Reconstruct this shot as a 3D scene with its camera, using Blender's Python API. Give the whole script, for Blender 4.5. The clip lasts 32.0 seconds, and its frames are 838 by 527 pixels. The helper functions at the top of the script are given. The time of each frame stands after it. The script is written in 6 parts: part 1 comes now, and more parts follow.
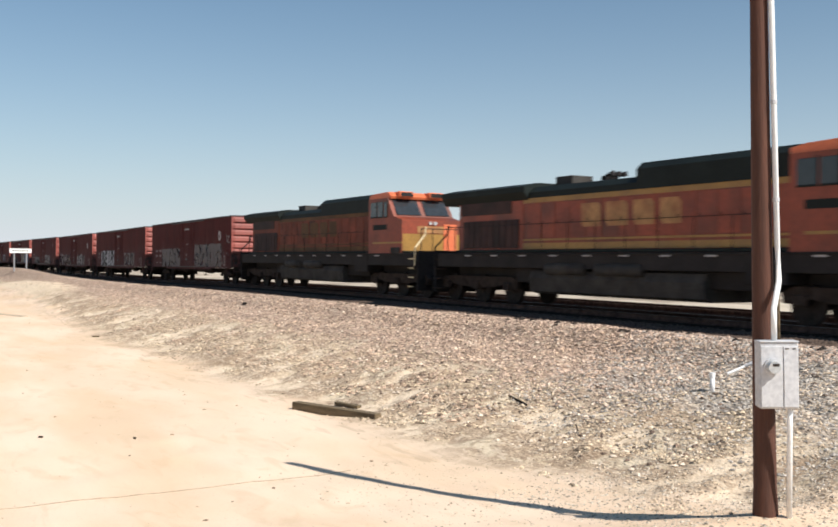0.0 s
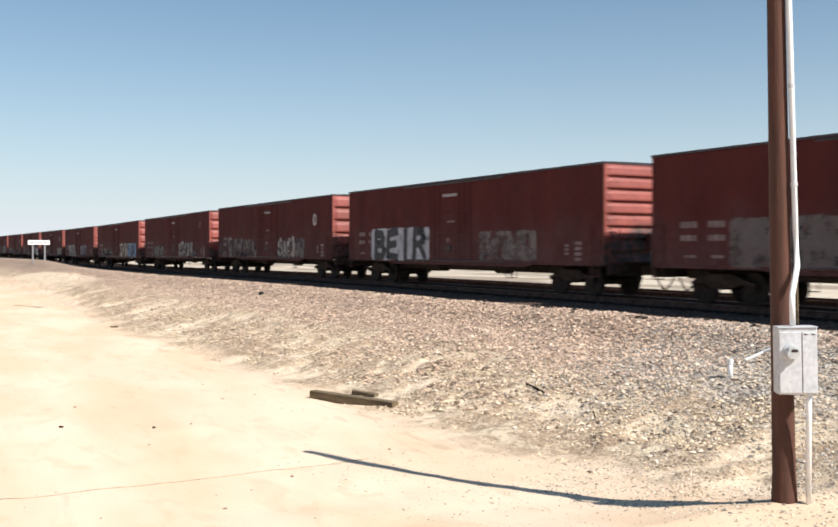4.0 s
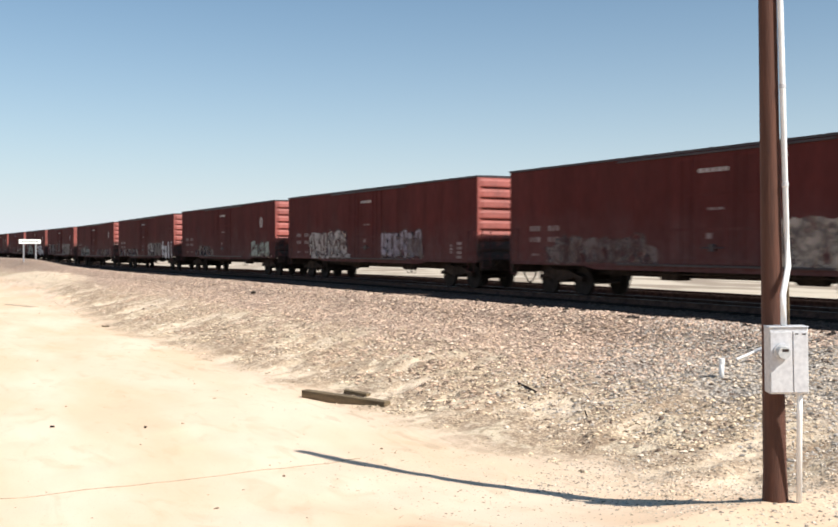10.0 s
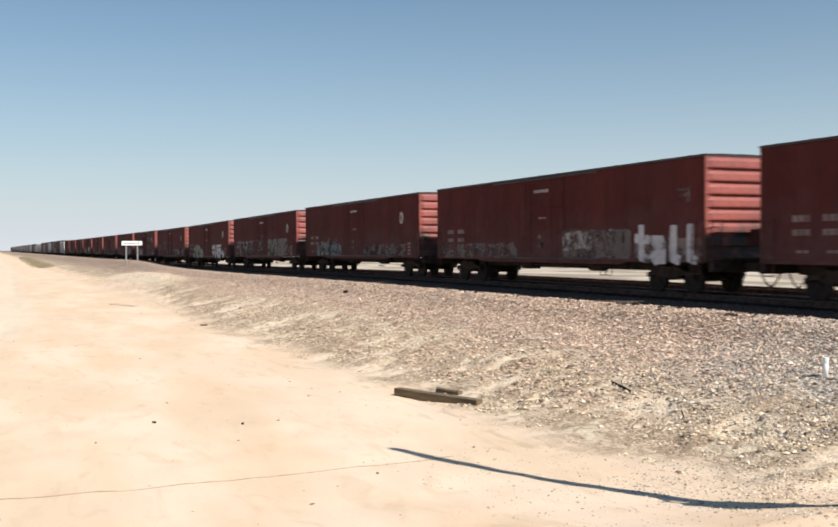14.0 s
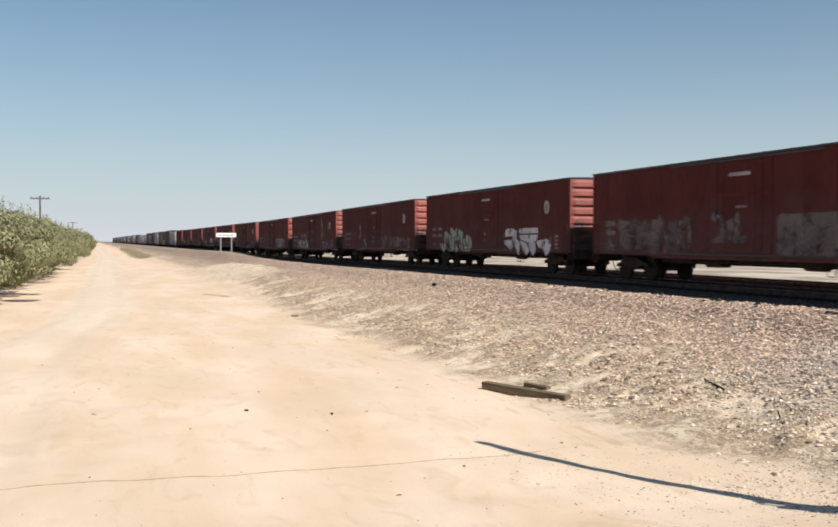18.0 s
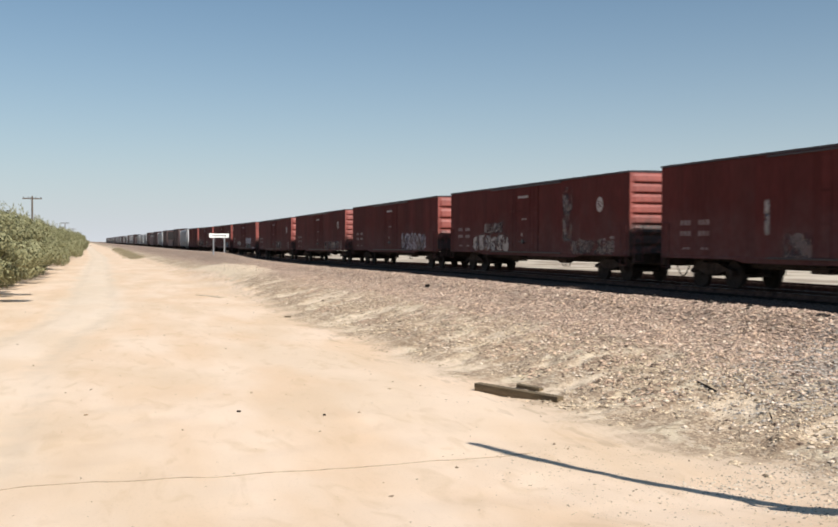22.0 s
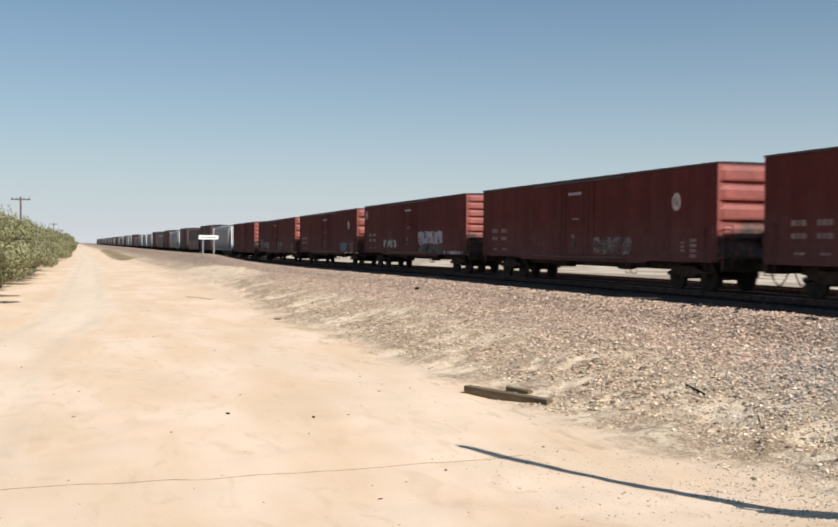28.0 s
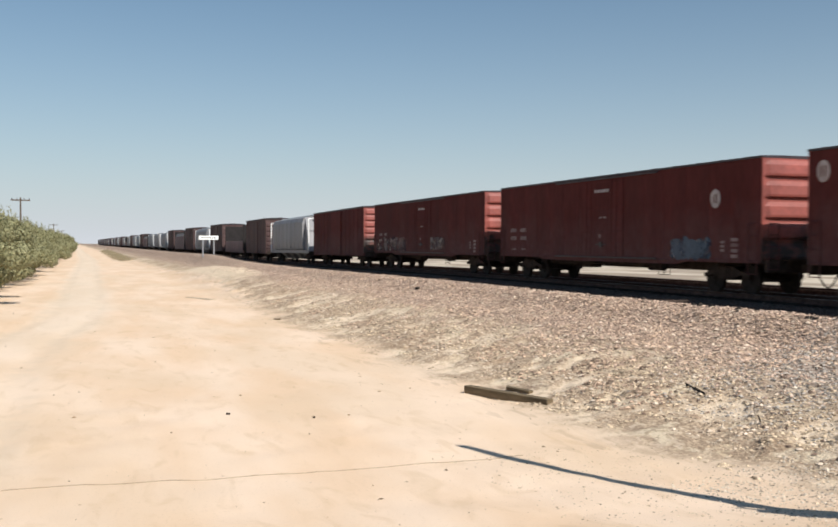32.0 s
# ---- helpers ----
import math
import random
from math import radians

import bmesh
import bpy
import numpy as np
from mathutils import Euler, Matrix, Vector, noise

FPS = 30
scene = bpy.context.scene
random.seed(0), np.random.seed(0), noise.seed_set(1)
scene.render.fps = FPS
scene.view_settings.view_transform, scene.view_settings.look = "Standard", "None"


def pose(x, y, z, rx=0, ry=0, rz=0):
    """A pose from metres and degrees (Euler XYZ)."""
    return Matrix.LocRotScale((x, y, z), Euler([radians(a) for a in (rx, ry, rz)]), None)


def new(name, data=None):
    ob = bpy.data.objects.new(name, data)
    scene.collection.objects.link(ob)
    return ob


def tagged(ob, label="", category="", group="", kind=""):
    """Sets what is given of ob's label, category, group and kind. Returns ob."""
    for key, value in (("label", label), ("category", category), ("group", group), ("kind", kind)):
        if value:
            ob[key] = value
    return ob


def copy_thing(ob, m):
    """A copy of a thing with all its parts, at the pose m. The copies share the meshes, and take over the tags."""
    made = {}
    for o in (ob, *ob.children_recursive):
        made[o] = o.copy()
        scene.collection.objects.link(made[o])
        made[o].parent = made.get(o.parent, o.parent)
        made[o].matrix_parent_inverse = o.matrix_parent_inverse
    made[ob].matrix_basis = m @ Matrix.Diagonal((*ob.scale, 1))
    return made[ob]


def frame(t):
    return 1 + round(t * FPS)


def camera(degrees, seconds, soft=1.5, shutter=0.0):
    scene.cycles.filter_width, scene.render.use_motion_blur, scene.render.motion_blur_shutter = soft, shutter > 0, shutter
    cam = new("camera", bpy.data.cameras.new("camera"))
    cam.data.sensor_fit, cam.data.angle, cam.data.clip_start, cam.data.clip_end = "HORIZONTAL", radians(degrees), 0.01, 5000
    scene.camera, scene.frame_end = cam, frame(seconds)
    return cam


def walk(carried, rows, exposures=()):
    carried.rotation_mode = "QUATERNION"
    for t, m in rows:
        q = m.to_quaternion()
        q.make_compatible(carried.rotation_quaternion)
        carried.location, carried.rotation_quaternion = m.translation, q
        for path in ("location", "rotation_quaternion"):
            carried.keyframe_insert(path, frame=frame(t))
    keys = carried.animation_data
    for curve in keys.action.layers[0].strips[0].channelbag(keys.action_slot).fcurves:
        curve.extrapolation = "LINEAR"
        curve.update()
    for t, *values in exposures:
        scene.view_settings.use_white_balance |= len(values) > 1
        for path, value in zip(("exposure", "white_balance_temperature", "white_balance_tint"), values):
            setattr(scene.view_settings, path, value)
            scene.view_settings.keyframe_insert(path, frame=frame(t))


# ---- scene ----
# The track runs along +y; x is the distance from the camera's side towards the track.
EYE = (0.0, 0.0, 3.1)
cam = camera(47.1, 32.0, soft=1.8, shutter=0.4)
# seconds, heading, tilt, lean
walk(cam, [(t, pose(*EYE, tilt, lean, turn)) for t, turn, tilt, lean in [
    (0.0, -29.99, 89.86, -0.60),
    (0.5, -30.02, 89.85, -0.37),
    (1.0, -29.68, 89.70, -0.44),
    (1.5, -29.57, 89.56, -0.49),
    (2.0, -29.62, 89.41, -0.46),
    (2.5, -29.70, 89.31, 0.29),
    (3.0, -29.74, 89.26, 0.37),
    (3.5, -29.30, 89.14, 0.22),
    (5.5, -29.00, 89.23, -0.58),
    (6.0, -28.99, 89.29, -0.25),
    (6.5, -29.11, 89.35, -0.04),
    (7.0, -29.05, 89.34, 0.01),
    (7.5, -28.96, 89.30, 0.12),
    (8.0, -29.01, 89.26, 0.16),
    (8.5, -29.26, 89.19, -0.21),
    (9.0, -29.38, 89.19, 0.04),
    (9.5, -29.64, 89.17, -0.20),
    (10.0, -29.51, 89.13, -0.17),
    (10.5, -28.90, 89.10, -0.02),
    (11.0, -27.75, 89.10, 0.41),
    (11.5, -26.61, 89.12, 0.50),
    (12.0, -25.67, 89.11, 0.44),
    (12.5, -25.40, 89.10, 0.18),
    (13.0, -24.67, 89.11, 0.37),
    (13.5, -24.19, 89.09, 0.43),
    (14.0, -24.10, 89.04, 0.36),
    (14.5, -22.36, 88.98, 0.38),
    (15.0, -20.25, 88.86, 0.22),
    (15.5, -19.35, 88.73, 0.12),
    (17.5, -18.72, 88.54, 0.02),
    (18.0, -18.81, 88.66, -0.04),
    (18.5, -18.83, 88.75, -0.03),
    (19.0, -18.97, 88.80, -0.00),
    (19.5, -19.04, 88.81, 0.19),
    (20.0, -19.00, 88.86, -0.13),
    (20.5, -19.03, 88.93, -0.23),
    (21.0, -19.09, 88.85, -0.16),
    (21.5, -19.12, 88.79, -0.22),
    (22.0, -19.22, 88.73, -0.20),
    (22.5, -19.33, 88.66, -0.07),
    (23.0, -19.38, 88.66, -0.04),
    (23.5, -19.44, 88.64, -0.17),
    (24.0, -19.48, 88.64, -0.12),
    (24.5, -19.56, 88.64, -0.16),
    (25.0, -19.62, 88.64, -0.23),
    (25.5, -19.64, 88.64, -0.23),
    (27.5, -19.79, 88.83, -0.43),
    (28.0, -19.82, 88.88, -0.41),
    (28.5, -19.84, 88.93, -0.46),
    (29.0, -19.86, 88.94, -0.31),
    (29.5, -19.87, 88.94, -0.31),
    (30.0, -19.85, 88.93, -0.41),
    (30.5, -19.85, 88.92, -0.27),
    (31.0, -19.87, 88.91, -0.21),
    (31.5, -19.86, 88.90, -0.40),
    (32.0, -19.82, 88.88, -0.30)]],
    exposures=[(0.0, 0.34), (1.0, 0.44), (3.0, 0.49), (6.0, 0.51), (9.0, 0.49), (11.0, 0.50), (13.0, 0.37), (15.5, 0.24), (19.0, 0.18), (32.0, 0.16)])

# ---- light ----
SUN_WAY = Vector((-0.35 * 0.695, 0.937 * 0.695, -0.719))
world = bpy.data.worlds.new("sky")
scene.world = world
world.use_nodes = True
wn = world.node_tree.nodes
sky = wn.new("ShaderNodeTexSky")
sky.sky_type = "NISHITA"
sky.sun_disc = False
sky.sun_elevation = radians(46)
sky.sun_rotation = radians(159.5)
sky.air_density, sky.dust_density, sky.ozone_density = 1.0, 0.8, 1.5
wn["Background"].inputs["Strength"].default_value = 0.084
links = world.node_tree.links
# summer haze lying along the horizon
tint = wn.new("ShaderNodeMix")
tint.data_type, tint.blend_type = "RGBA", "MULTIPLY"
tint.inputs[0].default_value = 1.0
tint.inputs[7].default_value = (0.60, 0.835, 0.905, 1)
links.new(sky.outputs[0], tint.inputs[6])
where = wn.new("ShaderNodeTexCoord")
split = wn.new("ShaderNodeSeparateXYZ")
links.new(where.outputs["Generated"], split.inputs[0])
height = wn.new("ShaderNodeMath")
height.operation, height.use_clamp = "MULTIPLY", False
height.inputs[1].default_value = -8.0
links.new(split.outputs[2], height.inputs[0])
fade = wn.new("ShaderNodeMath")
fade.operation, fade.use_clamp = "POWER", True
fade.inputs[0].default_value = 2.718
links.new(height.outputs[0], fade.inputs[1])
haze = wn.new("ShaderNodeMix")
haze.data_type = "RGBA"
haze.inputs[7].default_value = (7.0, 7.35, 7.9, 1)
links.new(fade.outputs[0], haze.inputs[0])
links.new(tint.outputs[2], haze.inputs[6])
links.new(haze.outputs[2], wn["Background"].inputs["Color"])
sun_data = bpy.data.lights.new("sun", "SUN")
sun_data.energy, sun_data.angle, sun_data.color = 5.1, radians(0.5), (1.0, 0.95, 0.88)
sun_lamp = new("sun", sun_data)
sun_lamp.rotation_euler = SUN_WAY.to_track_quat("-Z", "Y").to_euler()

# ---- track line ----
TRACK_X = 21.125
FAR_TRACK_X = 25.3
CAR_PITCH = 20.95


def smooth(a, b, v):
    u = min(1.0, max(0.0, (v - a) / (b - a)))
    return u * u * (3 - 2 * u)


def rail_z(y):
    """Top of the rails: a shallow rise close by, lower further out, fitted to the camera's view."""
    return 1.58 - 0.35 * smooth(39, 116, y)


def rail_slope(y):
    return (rail_z(y + 1) - rail_z(y - 1)) / 2


def train_s(t):
    """Where the leading end of the first boxcar stands along the track."""
    u = t / 32
    return 52.79 * u**4 - 119.97 * u**3 + 129.11 * u**2 - 451.56 * u + 57.28


# ---- materials ----
def material(name, color, rough=0.7, metal=0.0, spread=0.25, scale=3.0, fine=40.0, bump=0.15, dirt=None, dirt_amount=0.4, stretch=(1, 1, 1), spec=0.5):
    m = bpy.data.materials.new(name)
    m.use_nodes = True
    n, l = m.node_tree.nodes, m.node_tree.links
    b = n["Principled BSDF"]
    b.inputs["Roughness"].default_value, b.inputs["Metallic"].default_value = rough, metal
    b.inputs["Specular IOR Level"].default_value = spec
    co = n.new("ShaderNodeTexCoord")
    mp = n.new("ShaderNodeMapping")
    mp.inputs["Scale"].default_value = stretch
    l.new(co.outputs["Object"], mp.inputs[0])
    info = n.new("ShaderNodeObjectInfo")
    shift = n.new("ShaderNodeVectorMath")
    shift.operation = "MULTIPLY_ADD"
    l.new(info.outputs["Random"], shift.inputs[0])
    shift.inputs[1].default_value = (37.0, 53.0, 71.0)
    l.new(mp.outputs[0], shift.inputs[2])
    big, small = n.new("ShaderNodeTexNoise"), n.new("ShaderNodeTexNoise")
    big.inputs["Scale"].default_value, small.inputs["Scale"].default_value = scale, fine
    big.inputs["Detail"].default_value = 5
    for k in (big, small):
        l.new(shift.outputs[0], k.inputs["Vector"])
    ramp = n.new("ShaderNodeValToRGB")
    ramp.color_ramp.elements[0].position, ramp.color_ramp.elements[1].position = 0.3, 0.7
    ramp.color_ramp.elements[0].color = (*[c * (1 - spread) for c in color], 1)
    ramp.color_ramp.elements[1].color = (*[min(1, c * (1 + spread)) for c in color], 1)
    l.new(big.outputs[0], ramp.inputs[0])
    mix = n.new("ShaderNodeMix")
    mix.data_type, mix.blend_type = "RGBA", "OVERLAY"
    mix.inputs[0].default_value = 0.35
    l.new(ramp.outputs[0], mix.inputs[6])
    l.new(small.outputs[0], mix.inputs[7])
    last = mix.outputs[2]
    if dirt:
        patch = n.new("ShaderNodeTexNoise")
        patch.inputs["Scale"].default_value, patch.inputs["Detail"].default_value = scale * 0.6, 8
        l.new(shift.outputs[0], patch.inputs["Vector"])
        cut = n.new("ShaderNodeMapRange")
        cut.inputs[1].default_value, cut.inputs[2].default_value = 0.45, 0.75
        cut.inputs[4].default_value = dirt_amount
        l.new(patch.outputs[0], cut.inputs[0])
        over = n.new("ShaderNodeMix")
        over.data_type = "RGBA"
        l.new(cut.outputs[0], over.inputs[0])
        l.new(last, over.inputs[6])
        over.inputs[7].default_value = (*dirt, 1)
        last = over.outputs[2]
    l.new(last, b.inputs["Base Color"])
    if bump:
        bm_ = n.new("ShaderNodeBump")
        bm_.inputs["Strength"].default_value, bm_.inputs["Distance"].default_value = bump, 0.02
        l.new(small.outputs[0], bm_.inputs["Height"])
        l.new(bm_.outputs[0], b.inputs["Normal"])
    return m


# boxcar side red, darkened so the colour carries the side's shade
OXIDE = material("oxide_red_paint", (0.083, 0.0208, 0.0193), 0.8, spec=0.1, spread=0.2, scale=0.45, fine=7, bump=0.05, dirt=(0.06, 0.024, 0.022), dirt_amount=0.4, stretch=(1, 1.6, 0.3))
def add_dust_or_shade(m, color, low, high, amount):
    """A second colour over the lower part, uneven and ragged: pale road dust and grime on the sides, painted shade on
    the ends.
    """
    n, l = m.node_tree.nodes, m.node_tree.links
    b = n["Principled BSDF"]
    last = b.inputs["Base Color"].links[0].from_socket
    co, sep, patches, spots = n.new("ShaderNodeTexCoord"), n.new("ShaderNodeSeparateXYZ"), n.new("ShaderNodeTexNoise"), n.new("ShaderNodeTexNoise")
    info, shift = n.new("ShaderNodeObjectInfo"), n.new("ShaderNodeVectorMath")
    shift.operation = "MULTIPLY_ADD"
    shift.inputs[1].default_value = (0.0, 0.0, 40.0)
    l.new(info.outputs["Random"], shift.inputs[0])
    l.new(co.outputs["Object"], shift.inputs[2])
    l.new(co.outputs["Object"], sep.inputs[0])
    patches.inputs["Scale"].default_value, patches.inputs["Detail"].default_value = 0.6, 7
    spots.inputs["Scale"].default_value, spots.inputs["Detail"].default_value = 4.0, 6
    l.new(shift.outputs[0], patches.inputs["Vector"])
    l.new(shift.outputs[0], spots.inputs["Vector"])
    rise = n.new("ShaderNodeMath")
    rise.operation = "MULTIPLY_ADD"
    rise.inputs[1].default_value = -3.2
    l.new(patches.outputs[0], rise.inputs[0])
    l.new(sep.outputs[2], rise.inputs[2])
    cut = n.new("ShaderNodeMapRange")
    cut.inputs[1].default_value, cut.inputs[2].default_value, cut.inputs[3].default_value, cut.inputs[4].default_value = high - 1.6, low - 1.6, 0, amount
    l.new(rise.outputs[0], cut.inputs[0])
    coverage = n.new("ShaderNodeMath")
    coverage.operation = "MULTIPLY"
    l.new(cut.outputs[0], coverage.inputs[0])
    l.new(spots.outputs[0], coverage.inputs[1])
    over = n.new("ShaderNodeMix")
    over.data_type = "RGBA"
    l.new(coverage.outputs[0], over.inputs[0])
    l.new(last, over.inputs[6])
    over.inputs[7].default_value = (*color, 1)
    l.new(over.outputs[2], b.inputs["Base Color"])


add_dust_or_shade(OXIDE, (0.115, 0.074, 0.074), 1.1, 3.1, 0.95)
# the same red for the ends, with sunlight brightened into its colour
LIT_END_RED = material("weathered_red_paint", (0.255, 0.06, 0.046), 0.6, spread=0.22, scale=1.2, fine=9, bump=0.05, dirt=(0.17, 0.05, 0.04), dirt_amount=0.5)
# shadow of the car ahead, painted dark over the lower ends
add_dust_or_shade(LIT_END_RED, (0.03, 0.017, 0.014), 1.9, 2.5, 2.0)
ROOF = material("roof_metal", (0.03, 0.02, 0.024), 0.55, spread=0.3, scale=1, fine=8)
DARK = material("greasy_running_gear", (0.042, 0.031, 0.026), 0.9, spec=0.12, spread=0.4, scale=4, fine=25)
WHEEL = material("wheel_steel", (0.03, 0.023, 0.02), 0.75, 0.2, spec=0.2, spread=0.4, scale=6, fine=30)
RAIL_HEAD = material("polished_rail_head", (0.3, 0.28, 0.27), 0.45, 1.0, spread=0.15, scale=3, fine=40, bump=0.02)
RUST = material("rusty_rail_web", (0.085, 0.052, 0.042), 0.9, spec=0.2, spread=0.4, scale=5, fine=40)
WOOD_TIE = material("creosoted_timber", (0.03, 0.023, 0.019), 0.9, spec=0.15, spread=0.4, scale=5, fine=40, stretch=(0.3, 3, 3))
TIMBER = material("weathered_brown_timber", (0.15, 0.108, 0.06), 0.9, spread=0.4, scale=4, fine=30, dirt=(0.07, 0.05, 0.035), stretch=(3, 0.4, 3))
POLE_WOOD = material("brown_pole_wood", (0.078, 0.029, 0.017), 0.85, spread=0.35, scale=3, fine=22, bump=0.4, dirt=(0.06, 0.03, 0.02), stretch=(4, 4, 0.25))
GREY_BOX = material("grey_enamel", (0.52, 0.52, 0.535), 0.5, spread=0.05, scale=2, fine=20, bump=0.02, dirt=(0.46, 0.44, 0.41), dirt_amount=0.2)
METER_FACE = material("dull_meter_glass", (0.42, 0.43, 0.43), 0.3, spread=0.1, scale=3, fine=20, bump=0)
PVC = material("white_plastic_pipe", (0.78, 0.78, 0.77), 0.45, spread=0.06, scale=3, fine=20, bump=0.02)
WHITE = material("faded_white_paint", (0.38, 0.345, 0.335), 0.7, spread=0.2, scale=2, fine=14, bump=0.03, dirt=(0.25, 0.16, 0.14), dirt_amount=0.5)
STENCIL = material("worn_stencil_paint", (0.21, 0.15, 0.145), 0.7, spread=0.25, scale=2, fine=14, bump=0.03, dirt=(0.10, 0.04, 0.036), dirt_amount=0.8)
SIGN_WHITE = material("sign_white", (0.8, 0.8, 0.78), 0.6, spread=0.05, scale=2, fine=14)
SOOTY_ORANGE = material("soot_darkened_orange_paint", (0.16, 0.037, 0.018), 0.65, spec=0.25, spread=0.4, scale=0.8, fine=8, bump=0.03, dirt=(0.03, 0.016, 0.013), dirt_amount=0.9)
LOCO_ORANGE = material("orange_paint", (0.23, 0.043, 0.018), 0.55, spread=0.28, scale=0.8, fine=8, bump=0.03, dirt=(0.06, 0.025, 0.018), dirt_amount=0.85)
MAROON_BLACK = material("soot_maroon_grille", (0.035, 0.014, 0.012), 0.8, spread=0.5, scale=1.2, fine=12, dirt=(0.012, 0.010, 0.010), dirt_amount=0.7)
LOCO_GREEN = material("dark_green_paint", (0.008, 0.012, 0.011), 0.65, spec=0.2, spread=0.3, scale=1, fine=10)
SOOTY_YELLOW = material("soot_darkened_yellow_paint", (0.10, 0.048, 0.016), 0.65, spec=0.25, spread=0.35, scale=1, fine=10, bump=0.03, dirt=(0.05, 0.024, 0.014), dirt_amount=0.9)
LOCO_YELLOW = material("cream_yellow_paint", (0.30, 0.16, 0.035), 0.5, spread=0.2, scale=1, fine=10, bump=0.03, dirt=(0.18, 0.10, 0.04), dirt_amount=0.7)
LOGO_YELLOW = material("faded_yellow_lettering", (0.34, 0.17, 0.06), 0.6, spread=0.35, scale=2.2, fine=8, bump=0.02, dirt=(0.22, 0.055, 0.022), dirt_amount=0.8)
CREAM = material("cream_handrail_paint", (0.62, 0.5, 0.3), 0.5, spread=0.1, scale=2, fine=14)
TANK_GREY = material("dusty_grey_tank", (0.045, 0.041, 0.038), 0.8, spec=0.2, spread=0.35, scale=1.5, fine=12, dirt=(0.085, 0.073, 0.062))
# cab roof and nose pieces: sunlight put into a brighter orange
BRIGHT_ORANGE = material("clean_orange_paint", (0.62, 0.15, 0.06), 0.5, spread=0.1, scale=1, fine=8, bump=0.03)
HOPPER_GREY = material("hopper_grey_paint", (0.22, 0.22, 0.235), 0.6, spread=0.15, scale=0.7, fine=10, dirt=(0.25, 0.23, 0.2), stretch=(1, 1.5, 0.3))
PURPLE_BROWN = material("dull_purple_brown_paint", (0.11, 0.05, 0.055), 0.65, spread=0.3, scale=0.6, fine=9, dirt=(0.07, 0.05, 0.05))
# red-brown of the rear boxcars, paled to stand in for distant haze
HAZED_BROWN = material("dusty_red_brown_paint", (0.085, 0.05, 0.048), 0.75, spec=0.2, spread=0.3, scale=0.7, fine=9, dirt=(0.12, 0.09, 0.085), stretch=(1, 1.5, 0.3))
BLACK_PAINT = material("black_car_paint", (0.022, 0.019, 0.019), 0.75, spec=0.2, spread=0.3, scale=1, fine=10, dirt=(0.025, 0.021, 0.019))
GLASS = material("dark_cab_glass", (0.03, 0.035, 0.04), 0.08, spread=0.1, scale=1, fine=5, bump=0)
BARK = material("grey_bark", (0.11, 0.085, 0.065), 0.9, spread=0.35, scale=6, fine=40, bump=0.4)
LEAF = material("dusty_green_leaf", (0.13, 0.165, 0.06), 0.7, spread=0.35, scale=0.8, fine=6, bump=0)
LEAF_DRY = material("dry_weed", (0.21, 0.175, 0.11), 0.9, spread=0.3, scale=1, fine=6, bump=0)
PAINTS = {}


def spray(kind):
    """Sun-faded spray paint, worn through to the red below it."""
    if kind not in PAINTS:
        color, worn = {"grey": ((0.15, 0.118, 0.114), 0.8), "faded": ((0.115, 0.086, 0.084), 0.95), "pale": ((0.33, 0.295, 0.285), 0.55), "white": ((0.5, 0.49, 0.52), 0.2),
                       "haze": ((0.25, 0.24, 0.29), 0.3), "lilac": ((0.26, 0.23, 0.28), 0.45), "blue": ((0.09, 0.17, 0.30), 0.45), "skyblue": ((0.28, 0.40, 0.48), 0.5), "green": ((0.26, 0.30, 0.26), 0.4),
                       "cream": ((0.33, 0.28, 0.24), 0.5), "chalk": ((0.38, 0.38, 0.42), 0.0), "flatgrey": ((0.105, 0.083, 0.08), 0.35), "gap": ((0.05, 0.019, 0.018), 0.1), "deepblue": ((0.05, 0.075, 0.11), 0.45), "black": ((0.025, 0.025, 0.03), 0.15), "teal": ((0.13, 0.16, 0.17), 0.7)}[kind]
        m = PAINTS[kind] = material("spray_paint_" + kind, color, 0.65, spread=0.2, scale=2.2, fine=9, bump=0.02, dirt=(0.09, 0.034, 0.03), dirt_amount=worn * 0.5, stretch=(1, 1, 0.6))
        # rubbed away in places, so that the paint below shows
        n, l = m.node_tree.nodes, m.node_tree.links
        co = n.new("ShaderNodeTexCoord")
        rub = n.new("ShaderNodeTexNoise")
        rub.inputs["Scale"].default_value, rub.inputs["Detail"].default_value = 1.7, 9
        rub.inputs["Roughness"].default_value = 0.68
        l.new(co.outputs["Object"], rub.inputs["Vector"])
        cut = n.new("ShaderNodeMapRange")
        cut.inputs[1].default_value, cut.inputs[2].default_value = 0.30 + 0.12 * worn, 0.44 + 0.16 * worn
        l.new(rub.outputs[0], cut.inputs[0])
        l.new(cut.outputs[0], n["Principled BSDF"].inputs["Alpha"])
    return PAINTS[kind]


